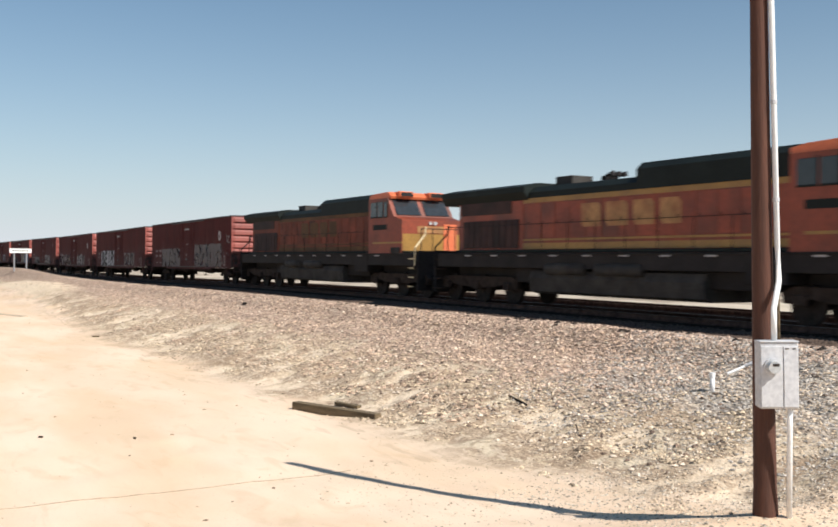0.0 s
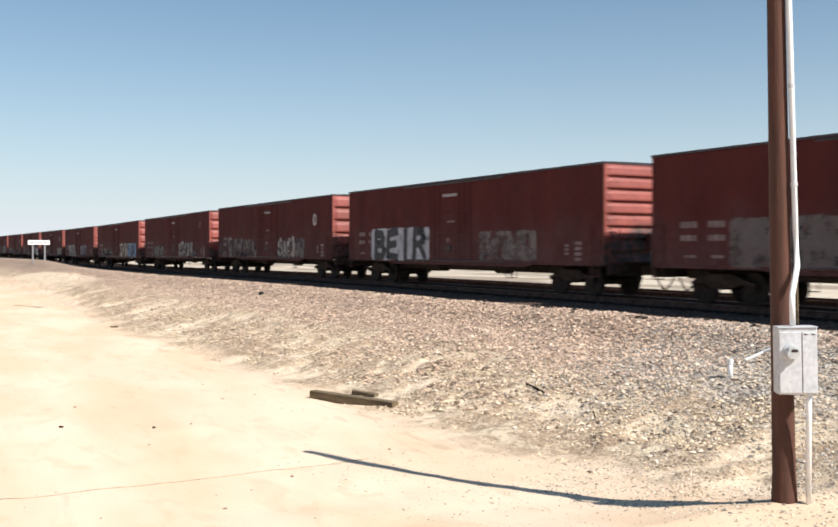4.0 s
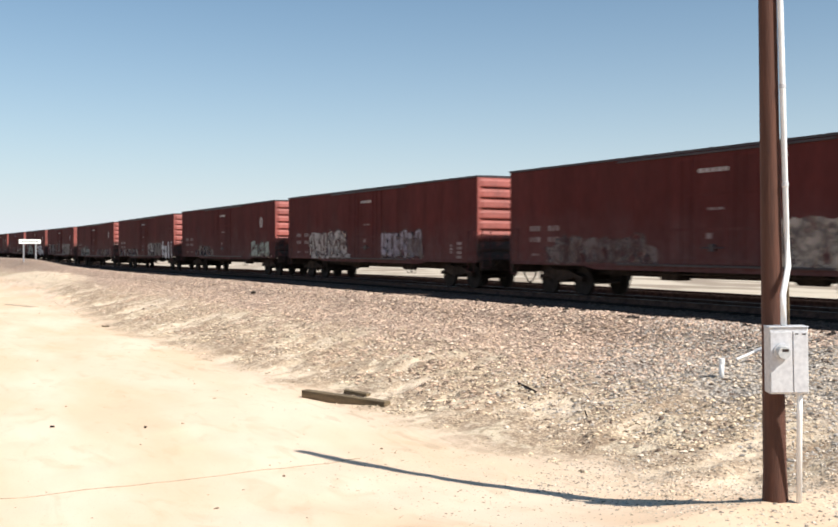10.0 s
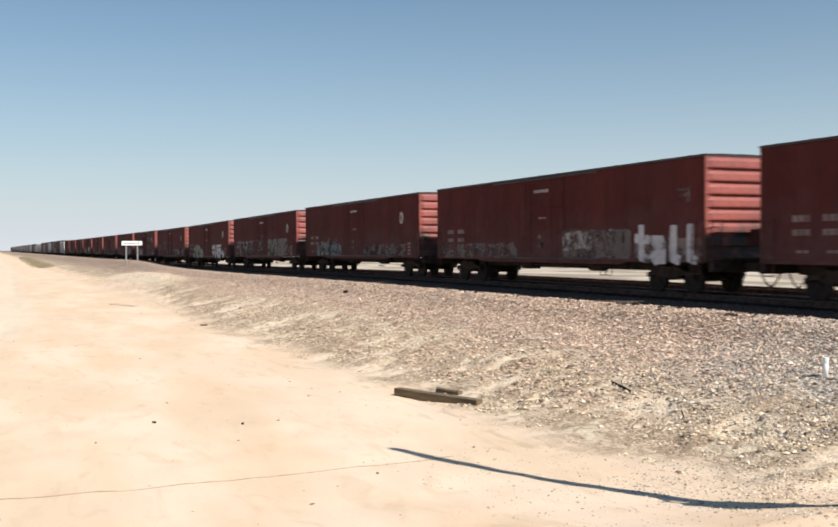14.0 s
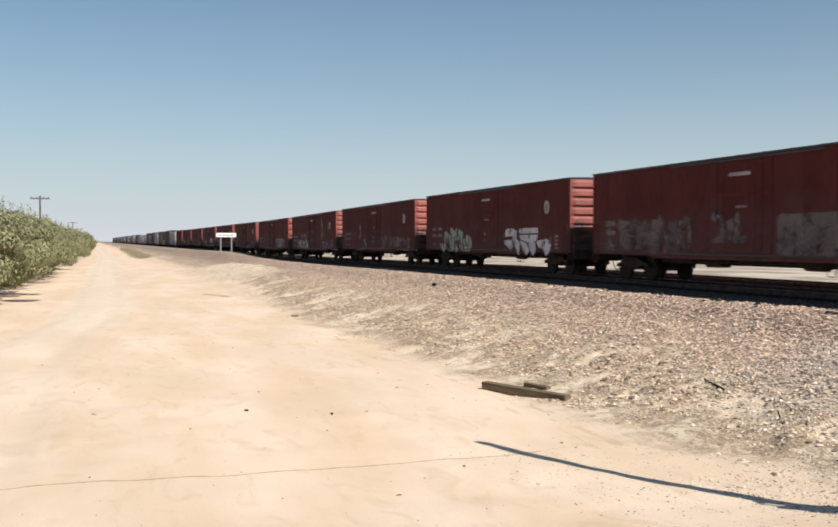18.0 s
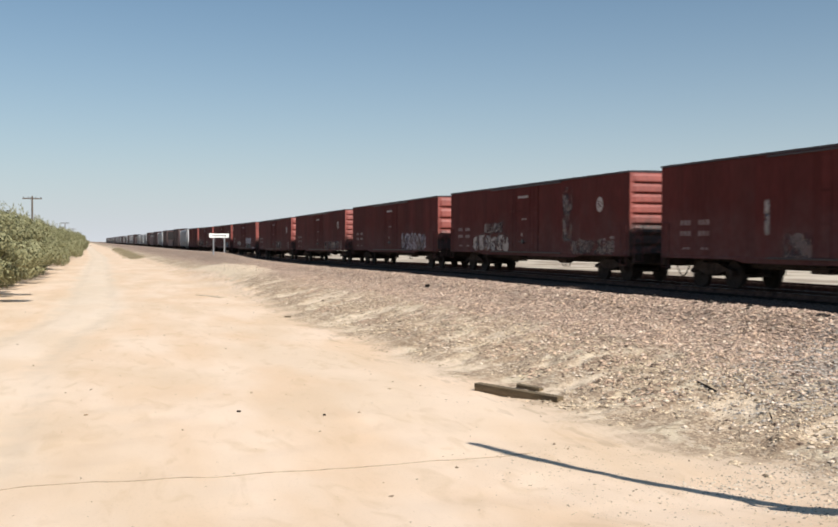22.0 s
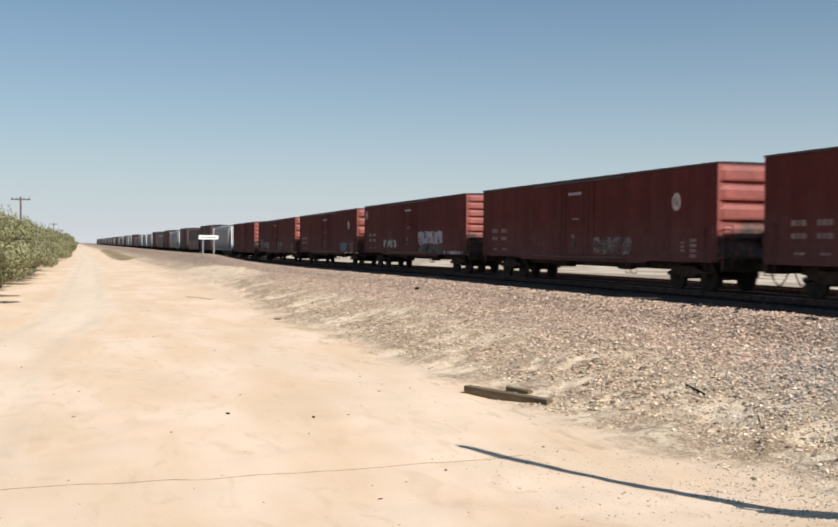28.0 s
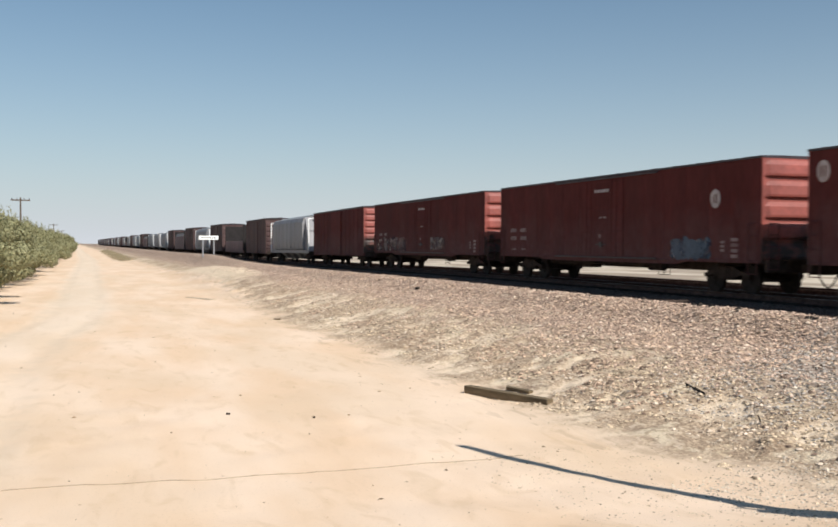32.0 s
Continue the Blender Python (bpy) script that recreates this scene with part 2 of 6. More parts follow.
# ---- building tools ----
class Shape:
    """Vertices and faces gathered for one mesh."""

    def __init__(self):
        self.v, self.f = [], []

    def add(self, verts, faces):
        k = len(self.v)
        self.v += [tuple(p) for p in verts]
        self.f += [tuple(i + k for i in q) for q in faces]
        return self

    def box(self, x0, x1, y0, y1, z0, z1, c=0.0):
        if not c:
            v = [(x, y, z) for x in (x0, x1) for y in (y0, y1) for z in (z0, z1)]
            return self.add(v, [(0, 1, 3, 2), (4, 6, 7, 5), (0, 4, 5, 1), (2, 3, 7, 6), (0, 2, 6, 4), (1, 5, 7, 3)])
        c = min(c, (x1 - x0) * 0.45, (y1 - y0) * 0.45, (z1 - z0) * 0.45)
        b = bmesh.new()
        bmesh.ops.create_cube(b, size=1)
        for p in b.verts:
            p.co = Vector(((x0 + x1) / 2 + p.co.x * (x1 - x0), (y0 + y1) / 2 + p.co.y * (y1 - y0), (z0 + z1) / 2 + p.co.z * (z1 - z0)))
        bmesh.ops.bevel(b, geom=b.edges[:], offset=c, segments=1, affect="EDGES")
        return self.take(b)

    def take(self, b):
        b.verts.index_update()
        self.add([p.co[:] for p in b.verts], [[p.index for p in q.verts] for q in b.faces])
        b.free()
        return self

    def tube(self, a, b, r, n=8, r2=None):
        """A rod from a to b."""
        a, b = Vector(a), Vector(b)
        r2 = r if r2 is None else r2
        q = (b - a).to_track_quat("Z", "Y")
        ring = [Vector((math.cos(k * 2 * math.pi / n), math.sin(k * 2 * math.pi / n), 0)) for k in range(n)]
        v = [a + q @ (p * r) for p in ring] + [b + q @ (p * r2) for p in ring]
        f = [(k, (k + 1) % n, n + (k + 1) % n, n + k) for k in range(n)]
        return self.add(v, f + [tuple(range(n))[::-1], tuple(range(n, 2 * n))])

    def pipe(self, points, r, n=8):
        """One bent rod through a row of points."""
        points = [Vector(p) for p in points]
        k0 = len(self.v)
        for j, p in enumerate(points):
            d = points[min(j + 1, len(points) - 1)] - points[max(j - 1, 0)]
            q = d.to_track_quat("Z", "Y")
            self.v += [tuple(p + q @ Vector((math.cos(k * 2 * math.pi / n) * r, math.sin(k * 2 * math.pi / n) * r, 0))) for k in range(n)]
        for j in range(len(points) - 1):
            a = k0 + j * n
            self.f += [(a + k, a + (k + 1) % n, a + n + (k + 1) % n, a + n + k) for k in range(n)]
        self.f += [tuple(range(k0, k0 + n))[::-1], tuple(range(len(self.v) - n, len(self.v)))]
        return self

    def prism(self, outline, axis, a, b):
        """An outline of two coordinates drawn out along an axis from a to b."""
        n = len(outline)

        def at(p, d):
            return (d, p[0], p[1]) if axis == "x" else (p[0], d, p[1]) if axis == "y" else (p[0], p[1], d)
        v = [at(p, a) for p in outline] + [at(p, b) for p in outline]
        f = [(k, (k + 1) % n, n + (k + 1) % n, n + k) for k in range(n)]
        return self.add(v, f + [tuple(range(n))[::-1], tuple(range(n, 2 * n))])


def mesh_of(name, shape, mat, smooth_faces=False):
    me = bpy.data.meshes.new(name)
    me.from_pydata(shape.v, [], shape.f)
    b = bmesh.new()
    b.from_mesh(me)
    bmesh.ops.recalc_face_normals(b, faces=b.faces)
    b.to_mesh(me)
    b.free()
    me.materials.append(mat)
    if smooth_faces:
        me.polygons.foreach_set("use_smooth", [True] * len(me.polygons))
    return me


def part(name, shape, mat, parent=None, label="", smooth_faces=False):
    ob = new(name, shape if isinstance(shape, bpy.types.Mesh) else mesh_of(name, shape, mat, smooth_faces))
    ob.parent = parent
    return tagged(ob, label)


def thing(name, label, category, group="", kind="", m=None):
    ob = new(name)
    ob.empty_display_size = 0.3
    if m:
        ob.matrix_basis = m
    return tagged(ob, label, category, group, kind)


# ---- ground ----
def lumps(x, y, z=0.0):
    return noise.noise(Vector((x, y, z)))


ROAD = -0.6


def toe_x(y):
    """Foot of the bank."""
    return 9.7 + 0.5 * lumps(0, y * 0.08, 3) + 0.22 * lumps(0, y * 0.35, 5) + 0.5 * smooth(12, 4, y)


def wash(x, y):
    """Pale sand washed down over the slope, in tongues that run downhill."""
    if not 8.5 < x < 16:
        return 0.0
    w = lumps(x * 0.26, y * 0.45, 61) + 0.6 * lumps(x * 0.62, y * 1.05, 62) + 0.3 * lumps(x * 1.9, y * 2.6, 63)
    return smooth(0.10, 0.42, w) * smooth(9.0, 10.2, x) * (1 - smooth(12.6, 15.0, x))


def road_bend(y):
    """The wheel tracks swing over to the orchard's side close by."""
    return 0.017 * min(y, 220) - 2.2 * smooth(60, 28, y)


def ground_z(x, y):
    top = rail_z(y) - 0.40
    foot = toe_x(y)
    # the road climbs to the level of the pole, shaped so its shadow fits the camera's view
    base = ROAD * (1 - math.exp(-max(0.0, y - 8.2) / 2.2))
    u = smooth(foot - 0.5, 17.2, x) ** 0.8
    z = base * (1 - u) + (top - 0.42) * u + 0.525 * smooth(15.9, 17.9, x) + 0.08 * smooth(17.8, 19.4, x)
    z += (0.06 * (1 - smooth(15, 32, y)) + 0.12 * smooth(70, 110, y) + 0.42 * smooth(95, 135, y)) * smooth(14.8, 17.3, x) * (1 - smooth(18.6, 19.3, x))
    out = smooth(28.6, 33.5, x)
    z = z * (1 - out) + 0.15 * out
    on_bank = smooth(foot - 0.5, foot + 1.5, x) * (1 - smooth(16.5, 18.5, x))
    z += on_bank * (0.16 * lumps(x * 0.22, y * 0.55, 1) - 0.07 * wash(x, y) + 0.10 * lumps(x * 1.0, y * 0.8, 2) + 0.045 * lumps(x * 2.7, y * 2.3, 4))
    z += 0.6 * math.exp(-((x - 13.5) / 2.5) ** 2 - ((y - 96) / 16) ** 2) + 0.2 * math.exp(-((x - 16.9) / 1.8) ** 2 - ((y - 138) / 22) ** 2)
    if x < 13:
        sand = 1 - smooth(foot - 0.5, foot + 1.0, x)
        far_off = 1 - smooth(70, 160, y)
        z += sand * far_off * (0.035 * lumps(x * 0.25, y * 0.12, 7) + 0.016 * lumps(x * 1.4, y * 0.6, 8) + 0.008 * lumps(x * 3.6, y * 2.2, 9))
        z += sand * (1 - smooth(18, 30, y)) * 0.03 * lumps(x * 0.9, y * 0.9, 12)
        # two shallow wheel tracks along the road
        for lane in (-1.9 + road_bend(y), 0.5 + road_bend(y)):
            z -= 0.05 * math.exp(-((x - lane - 0.35 * lumps(0, y * 0.045, 11)) / 0.4) ** 2)
    # a rise added out of view, lifting the ground under the camera to rail level
    if y < 9 and -14 < x < 19:
        rise = max(1 - smooth(3.5, 8.0, math.hypot(x, y)), (1 - smooth(-6, 0.5, y)) * smooth(-14, -6, x))
        z = z * (1 - rise) + max(z, 1.42) * rise
    return z


xs = np.concatenate([np.linspace(-3500, -60, 14), np.linspace(-50, -9, 14), np.arange(-8, 5, 0.2), np.arange(5, 20, 0.11), np.arange(20, 35, 0.5), np.linspace(36, 90, 10), np.linspace(120, 3500, 12)])
ys = np.concatenate([np.linspace(-900, -30, 10), np.arange(-25, 6, 0.8), np.arange(6, 34, 0.12), np.arange(34, 70, 0.3), np.arange(70, 160, 1.2), 160 * np.exp(np.linspace(0.01, 3.2, 50))])
gv = [(x, y, ground_z(x, y)) for y in ys for x in xs]
nx = len(xs)
ground_mesh = bpy.data.meshes.new("ground")
ground_mesh.from_pydata(gv, [], [(j * nx + i, j * nx + i + 1, (j + 1) * nx + i + 1, (j + 1) * nx + i) for j in range(len(ys) - 1) for i in range(nx - 1)])
ground_mesh.polygons.foreach_set("use_smooth", [True] * len(ground_mesh.polygons))
ground_mesh.attributes.new("wash", "FLOAT", "POINT").data.foreach_set("value", [wash(x, y) for y in ys for x in xs])


def ground_material():
    """Pale road sand, dusty gravel bank, red-brown and grey ballast, blending by place with ragged borders."""
    m = bpy.data.materials.new("sand_and_gravel")
    m.use_nodes = True
    n, l = m.node_tree.nodes, m.node_tree.links
    b = n["Principled BSDF"]
    b.inputs["Roughness"].default_value = 0.95
    b.inputs["Specular IOR Level"].default_value = 0.15
    co = n.new("ShaderNodeTexCoord")
    sep = n.new("ShaderNodeSeparateXYZ")
    l.new(co.outputs["Object"], sep.inputs[0])

    def noise_of(scale, detail=4, stretch=None, distortion=0.0):
        k = n.new("ShaderNodeTexNoise")
        k.inputs["Scale"].default_value, k.inputs["Detail"].default_value, k.inputs["Distortion"].default_value = scale, detail, distortion
        if stretch:
            mp = n.new("ShaderNodeMapping")
            mp.inputs["Scale"].default_value = stretch
            l.new(co.outputs["Object"], mp.inputs[0])
            l.new(mp.outputs[0], k.inputs["Vector"])
        else:
            l.new(co.outputs["Object"], k.inputs["Vector"])
        return k.outputs[0]

    def math_of(op, a, c):
        k = n.new("ShaderNodeMath")
        k.operation = op
        for i, v in enumerate((a, c)):
            if isinstance(v, (int, float)):
                k.inputs[i].default_value = v
            else:
                l.new(v, k.inputs[i])
        return k.outputs[0]

    def ramp_of(v, a, c, lo=0.0, hi=1.0):
        k = n.new("ShaderNodeMapRange")
        k.interpolation_type = "SMOOTHSTEP"
        k.inputs[1].default_value, k.inputs[2].default_value, k.inputs[3].default_value, k.inputs[4].default_value = a, c, lo, hi
        l.new(v, k.inputs[0])
        return k.outputs[0]

    def blend(f, a, c):
        k = n.new("ShaderNodeMix")
        k.data_type = "RGBA"
        l.new(f, k.inputs[0])
        for i, v in ((6, a), (7, c)):
            if isinstance(v, tuple):
                k.inputs[i].default_value = (*v, 1)
            else:
                l.new(v, k.inputs[i])
        return k.outputs[2]
    x, y = sep.outputs[0], sep.outputs[1]
    wob = math_of("MULTIPLY", math_of("SUBTRACT", noise_of(0.5, 6), 0.5), 3.0)
    xw = math_of("ADD", x, wob)
    # the sand reaches further up beside the pole
    xs_ = math_of("SUBTRACT", math_of("SUBTRACT", xw, ramp_of(y, 15.0, 8.0, 0, 1.2)), ramp_of(y, 42, 85, 0, 2.2))
    # sand: creamy, with orange and grey drifts drawn out along the road
    sand = blend(ramp_of(noise_of(0.5, 6, (1, 0.3, 1)), 0.35, 0.65), (0.665, 0.485, 0.335), (0.725, 0.565, 0.43))
    sand = blend(ramp_of(noise_of(0.17, 4, (1.3, 0.6, 1), 0.5), 0.42, 0.62, 0, 0.45), sand, (0.60, 0.46, 0.325))
    sand = blend(ramp_of(noise_of(1.4, 6, (1.4, 0.5, 1), 1.0), 0.52, 0.72, 0, 0.42), sand, (0.54, 0.39, 0.25))
    lane = math_of("ADD", math_of("ADD", math_of("SUBTRACT", x, math_of("MULTIPLY", math_of("MINIMUM", y, 220), 0.017)), ramp_of(y, 60, 28, 0, 2.2)), math_of("MULTIPLY", math_of("SUBTRACT", noise_of(0.12, 3), 0.5), 2.0))
    lane_on = math_of("MULTIPLY", ramp_of(lane, -3.1, -1.7), ramp_of(lane, 1.9, 0.5))
    sand = blend(math_of("MULTIPLY", lane_on, ramp_of(y, 20, 60, 0.1, 0.42)), sand, (0.66, 0.58, 0.475))
    # twin darker ruts within the lane
    for rut in (-1.9, 0.5):
        away = math_of("ABSOLUTE", math_of("SUBTRACT", lane, rut), 0)
        sand = blend(math_of("MULTIPLY", ramp_of(away, 0.55, 0.15, 0, 0.35), ramp_of(noise_of(0.9, 4), 0.4, 0.6)), sand, (0.55, 0.44, 0.33))
    grit = noise_of(38, 3)
    sand = blend(ramp_of(grit, 0.60, 0.72, 0, 0.35), sand, (0.33, 0.25, 0.17))
    # bank: dusty gravel with pale washed patches
    bank = blend(ramp_of(noise_of(16, 4), 0.36, 0.64), (0.27, 0.195, 0.132), (0.53, 0.405, 0.285))
    bank = blend(ramp_of(noise_of(0.6, 7, (1.0, 0.9, 1), 0.8), 0.55, 0.64, 0, 0.85), bank, (0.66, 0.55, 0.40))
    bank = blend(ramp_of(noise_of(1.8, 6, (1.0, 1.1, 1), 0.8), 0.55, 0.64, 0, 0.55), bank, (0.60, 0.48, 0.33))
    bank = blend(ramp_of(noise_of(3.5, 6, (1, 1, 1), 0.5), 0.54, 0.62, 0, 0.55), bank, (0.24, 0.17, 0.115))
    # a low heap of pale sand on the bank
    heap = math_of("MULTIPLY", math_of("MULTIPLY", ramp_of(y, 76, 88), ramp_of(y, 120, 108)), math_of("MULTIPLY", ramp_of(xw, 10.5, 12), ramp_of(xw, 16, 14.8)))
    # upper slope: red-brown crushed rock
    red = blend(ramp_of(noise_of(14, 4), 0.37, 0.63), (0.212, 0.143, 0.105), (0.465, 0.34, 0.262))
    bank = blend(ramp_of(xw, 13.2, 15.2), bank, red)
    # grey stone heap near the pole
    grey = blend(ramp_of(noise_of(11, 4), 0.40, 0.60), (0.13, 0.115, 0.10), (0.47, 0.415, 0.355))
    grey_on = math_of("MULTIPLY", ramp_of(math_of("ADD", y, math_of("MULTIPLY", wob, 1.5)), 19.0, 13.5), ramp_of(xw, 12.6, 14.6))
    bank = blend(grey_on, bank, grey)
    # coarser brown soil showing between the washes
    bank = blend(math_of("MULTIPLY", ramp_of(noise_of(0.9, 6, (0.6, 1.4, 1), 0.7), 0.52, 0.62, 0, 0.55), ramp_of(xw, 14.5, 12.5)), bank, (0.30, 0.205, 0.13))
    # crusts and coarse pieces drawn out down the slope
    bank = blend(ramp_of(noise_of(5.0, 5, (1.0, 0.4, 1), 0.4), 0.545, 0.60, 0, 0.45), bank, (0.22, 0.155, 0.11))
    bank = blend(ramp_of(noise_of(6.5, 5, (1.0, 0.45, 1.3), 0.4), 0.55, 0.60, 0, 0.5), bank, (0.66, 0.54, 0.41))
    # sand washed down the slope in pale tongues
    washed = n.new("ShaderNodeAttribute")
    washed.attribute_name = "wash"
    bank = blend(math_of("MULTIPLY", washed.outputs["Fac"], ramp_of(noise_of(3.2, 6, None, 0.6), 0.35, 0.6, 0.25, 0.9)), bank, (0.70, 0.565, 0.42))
    bank = blend(math_of("MULTIPLY", heap, 0.92), bank, (0.66, 0.535, 0.39))
    col = blend(ramp_of(xs_, 9.1, 10.3), sand, bank)
    # crusts along the foot of the bank
    crust = math_of("MULTIPLY", math_of("MULTIPLY", ramp_of(xs_, 8.2, 9.2), ramp_of(xs_, 10.2, 9.5)), ramp_of(noise_of(2.6, 5, (1.2, 0.28, 1), 0.3), 0.56, 0.62, 0, 0.38))
    col = blend(crust, col, (0.36, 0.27, 0.185))
    # dark ballast between and beside the rails, with the train's shade painted in
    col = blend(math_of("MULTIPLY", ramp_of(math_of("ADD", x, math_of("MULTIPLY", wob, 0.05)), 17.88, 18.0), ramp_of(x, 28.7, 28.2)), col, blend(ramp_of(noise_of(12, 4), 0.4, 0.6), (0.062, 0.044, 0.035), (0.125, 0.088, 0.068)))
    # pale far plain beyond both tracks
    col = blend(ramp_of(x, 28.6, 29.0), col, blend(ramp_of(noise_of(0.16, 6, (1.0, 0.5, 1)), 0.42, 0.60), (0.30, 0.24, 0.185), (0.52, 0.445, 0.35)))
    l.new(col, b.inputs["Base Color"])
    bump = n.new("ShaderNodeBump")
    bump.inputs["Distance"].default_value = 0.08
    bump.inputs["Strength"].default_value = 0.5
    l.new(math_of("ADD", math_of("MULTIPLY", noise_of(14, 4), ramp_of(xw, 9.0, 11.0, 0.12, 1.0)), math_of("MULTIPLY", noise_of(3.0, 4), 0.15)), bump.inputs["Height"])
    l.new(bump.outputs[0], b.inputs["Normal"])
    return m


ground_mesh.materials.append(ground_material())
tagged(new("ground", ground_mesh), "pale sandy service road and gravel bank beside the railway", "ground", kind="structure")


def stone_field(name, label, count, place, size, color, spread, seed):
    """Loose stones as one mesh: squashed eight-sided lumps."""
    rng = random.Random(seed)
    v, f = [], []
    for _ in range(count):
        x, y = place(rng)
        s = size * (0.5 + rng.random() ** 2 * 1.4)
        a = rng.random() * 6.283
        ca, sa = math.cos(a) * s, math.sin(a) * s
        w, h = 0.55 + 0.4 * rng.random(), s * (0.22 + 0.36 * rng.random())
        z = ground_z(x, y) + h * 0.15
        k = len(v)
        v += [(x + ca, y + sa, z), (x - sa * w, y + ca * w, z), (x - ca, y - sa, z), (x + sa * w, y - ca * w, z),
              (x + ca * 0.25, y + sa * 0.2, z + h), (x - ca * 0.3, y - sa * 0.1, z + h * 0.9)]
        f += [(k, k + 1, k + 4), (k + 1, k + 5, k + 4), (k + 1, k + 2, k + 5), (k + 2, k + 3, k + 5), (k + 3, k + 4, k + 5), (k + 3, k, k + 4)]
    me = bpy.data.meshes.new(name)
    me.from_pydata(v, [], f)
    m = bpy.data.materials.new(name)
    m.use_nodes = True
    n, l = m.node_tree.nodes, m.node_tree.links
    b = n["Principled BSDF"]
    b.inputs["Roughness"].default_value = 0.9
    b.inputs["Specular IOR Level"].default_value = 0.2
    geo = n.new("ShaderNodeNewGeometry")
    ramp = n.new("ShaderNodeValToRGB")
    ramp.color_ramp.elements[0].color = (*[c * (1 - spread) for c in color], 1)
    ramp.color_ramp.elements[1].color = (*[min(0.75, c * (1 + spread)) for c in color], 1)
    l.new(geo.outputs["Random Per Island"], ramp.inputs[0])
    l.new(ramp.outputs[0], b.inputs["Base Color"])
    me.materials.append(m)
    return tagged(new(name, me), label, "stones", kind="stuff")


def spread_y(rng, a, b):
    """More stones close by than far off."""
    return a * (b / a) ** rng.random()


def bank_place(rng):
    while True:
        x, y = 9.5 + 8.1 * rng.random(), spread_y(rng, 6.0, 75.0)
        if lumps(x * 0.55, y * 0.4, 21) + 0.25 * (x - 11.5) / 3 > -0.1 + 0.3 * rng.random() and wash(x, y) < 0.1 + 0.9 * rng.random() ** 2:
            return x, y


def ballast_place(rng):
    while True:
        x, y = 12.4 + 5.6 * rng.random() ** 0.62, spread_y(rng, 7.0, 105.0)
        if wash(x, y) < 0.1 + 0.9 * rng.random() ** 2 and (y > 13.5 + 4 * rng.random() or x > 16.8):
            return x, y


def rubble_place(rng):
    while True:
        x, y = 10.8 + 6.6 * rng.random(), spread_y(rng, 17.0, 70.0)
        if wash(x, y) < 0.1 and lumps(x * 0.5, y * 0.7, 24) > -0.15 + 0.4 * rng.random():
            return x, y


stone_field("bank_gravel", "dusty tan gravel scattered over the sandy bank", 34000, bank_place, 0.026, (0.45, 0.345, 0.245), 0.6, 1)
stone_field("track_ballast", "red-brown crushed rock ballast along the track", 46000, ballast_place, 0.038, (0.405, 0.294, 0.226), 0.62, 2)
# stones within the painted shade strip, darkened to match it
stone_field("oily_ballast", "dark crushed rock beside the rails with the train's shade in its colour", 9000, lambda r: (17.95 + 2.2 * r.random(), spread_y(r, 8.0, 90.0)), 0.036, (0.10, 0.07, 0.055), 0.5, 6)
stone_field("grey_gravel", "grey crushed stone heaped near the pole", 15000, lambda r: (11.2 + 6.7 * math.sqrt(r.random()), 4 + 12.5 * r.random() ** 0.8 + 3.0 * r.random()), 0.034, (0.32, 0.285, 0.25), 0.68, 3)
stone_field("road_pebbles", "small stones strewn over the pale sand", 900, lambda r: (10.2 - 10.5 * r.random() ** 2.5, spread_y(r, 7.0, 52.0)), 0.016, (0.36, 0.28, 0.2), 0.6, 4)
stone_field("pole_gravel", "coarse pale gravel round the foot of the pole", 8000, lambda r: (8.3 + 4.8 * r.random() ** 0.8, 3 + 9.5 * r.random()), 0.02, (0.41, 0.35, 0.28), 0.6, 5)

def clod_place(rng):
    while True:
        x, y = 9.8 + 4.4 * rng.random(), 11 + 36 * rng.random() ** 1.4
        if lumps(x * 0.8, y * 0.5, 51) + 0.35 * lumps(x * 2.5, y * 2, 52) > 0.18 - 0.25 * smooth(10, 12.5, x):
            return x, y


stone_field("bank_clods", "crusted clods and broken rock low on the bank", 6500, clod_place, 0.038, (0.45, 0.345, 0.24), 0.7, 8)
stone_field("slope_rubble", "coarse broken rock over the middle of the bank", 7000, rubble_place, 0.05, (0.38, 0.27, 0.195), 0.7, 10)
stone_field("pale_rocks", "larger pale broken rocks among the ballast", 2600, lambda r: (10.6 + 7.1 * r.random(), spread_y(r, 11.0, 80.0)), 0.048, (0.60, 0.49, 0.385), 0.25, 14)
stone_field("dark_rocks", "larger dark brown rocks among the ballast", 1500, lambda r: (10.8 + 6.9 * r.random(), spread_y(r, 11.0, 60.0)), 0.045, (0.15, 0.105, 0.08), 0.4, 15)
stone_field("sand_clods", "small brown clods dropped on the pale road", 70, lambda r: (-3 + 11.5 * r.random(), spread_y(r, 12.0, 60.0)), 0.032, (0.24, 0.17, 0.11), 0.4, 16)
# a sparse row of dark pieces just outside the dark ballast
stone_field("rotten_tie_pieces", "dark broken pieces along the ballast edge", 130, lambda r: (17.55 + 0.4 * r.random(), spread_y(r, 8.0, 42.0)), 0.085, (0.03, 0.024, 0.02), 0.4, 12)
stone_field("roadside_grit", "grit and pebbles strewn over sand by the pole", 3200, lambda r: (11.0 - 5.0 * r.random() ** 1.5, 5.5 + 10 * r.random() ** 1.4), 0.015, (0.40, 0.32, 0.235), 0.5, 9)

# ---- tracks ----
def follow(profile, x, y_list, name, mat, label, parent=None):
    """A profile of (x, z) drawn along the track."""
    v, f, n = [], [], len(profile)
    for y in y_list:
        v += [(x + px, y, rail_z(y) + pz) for px, pz in profile]
    for j in range(len(y_list) - 1):
        f += [(j * n + i, j * n + (i + 1) % n, (j + 1) * n + (i + 1) % n, (j + 1) * n + i) for i in range(n)]
    return part(name, Shape().add(v, f), mat, parent, label)


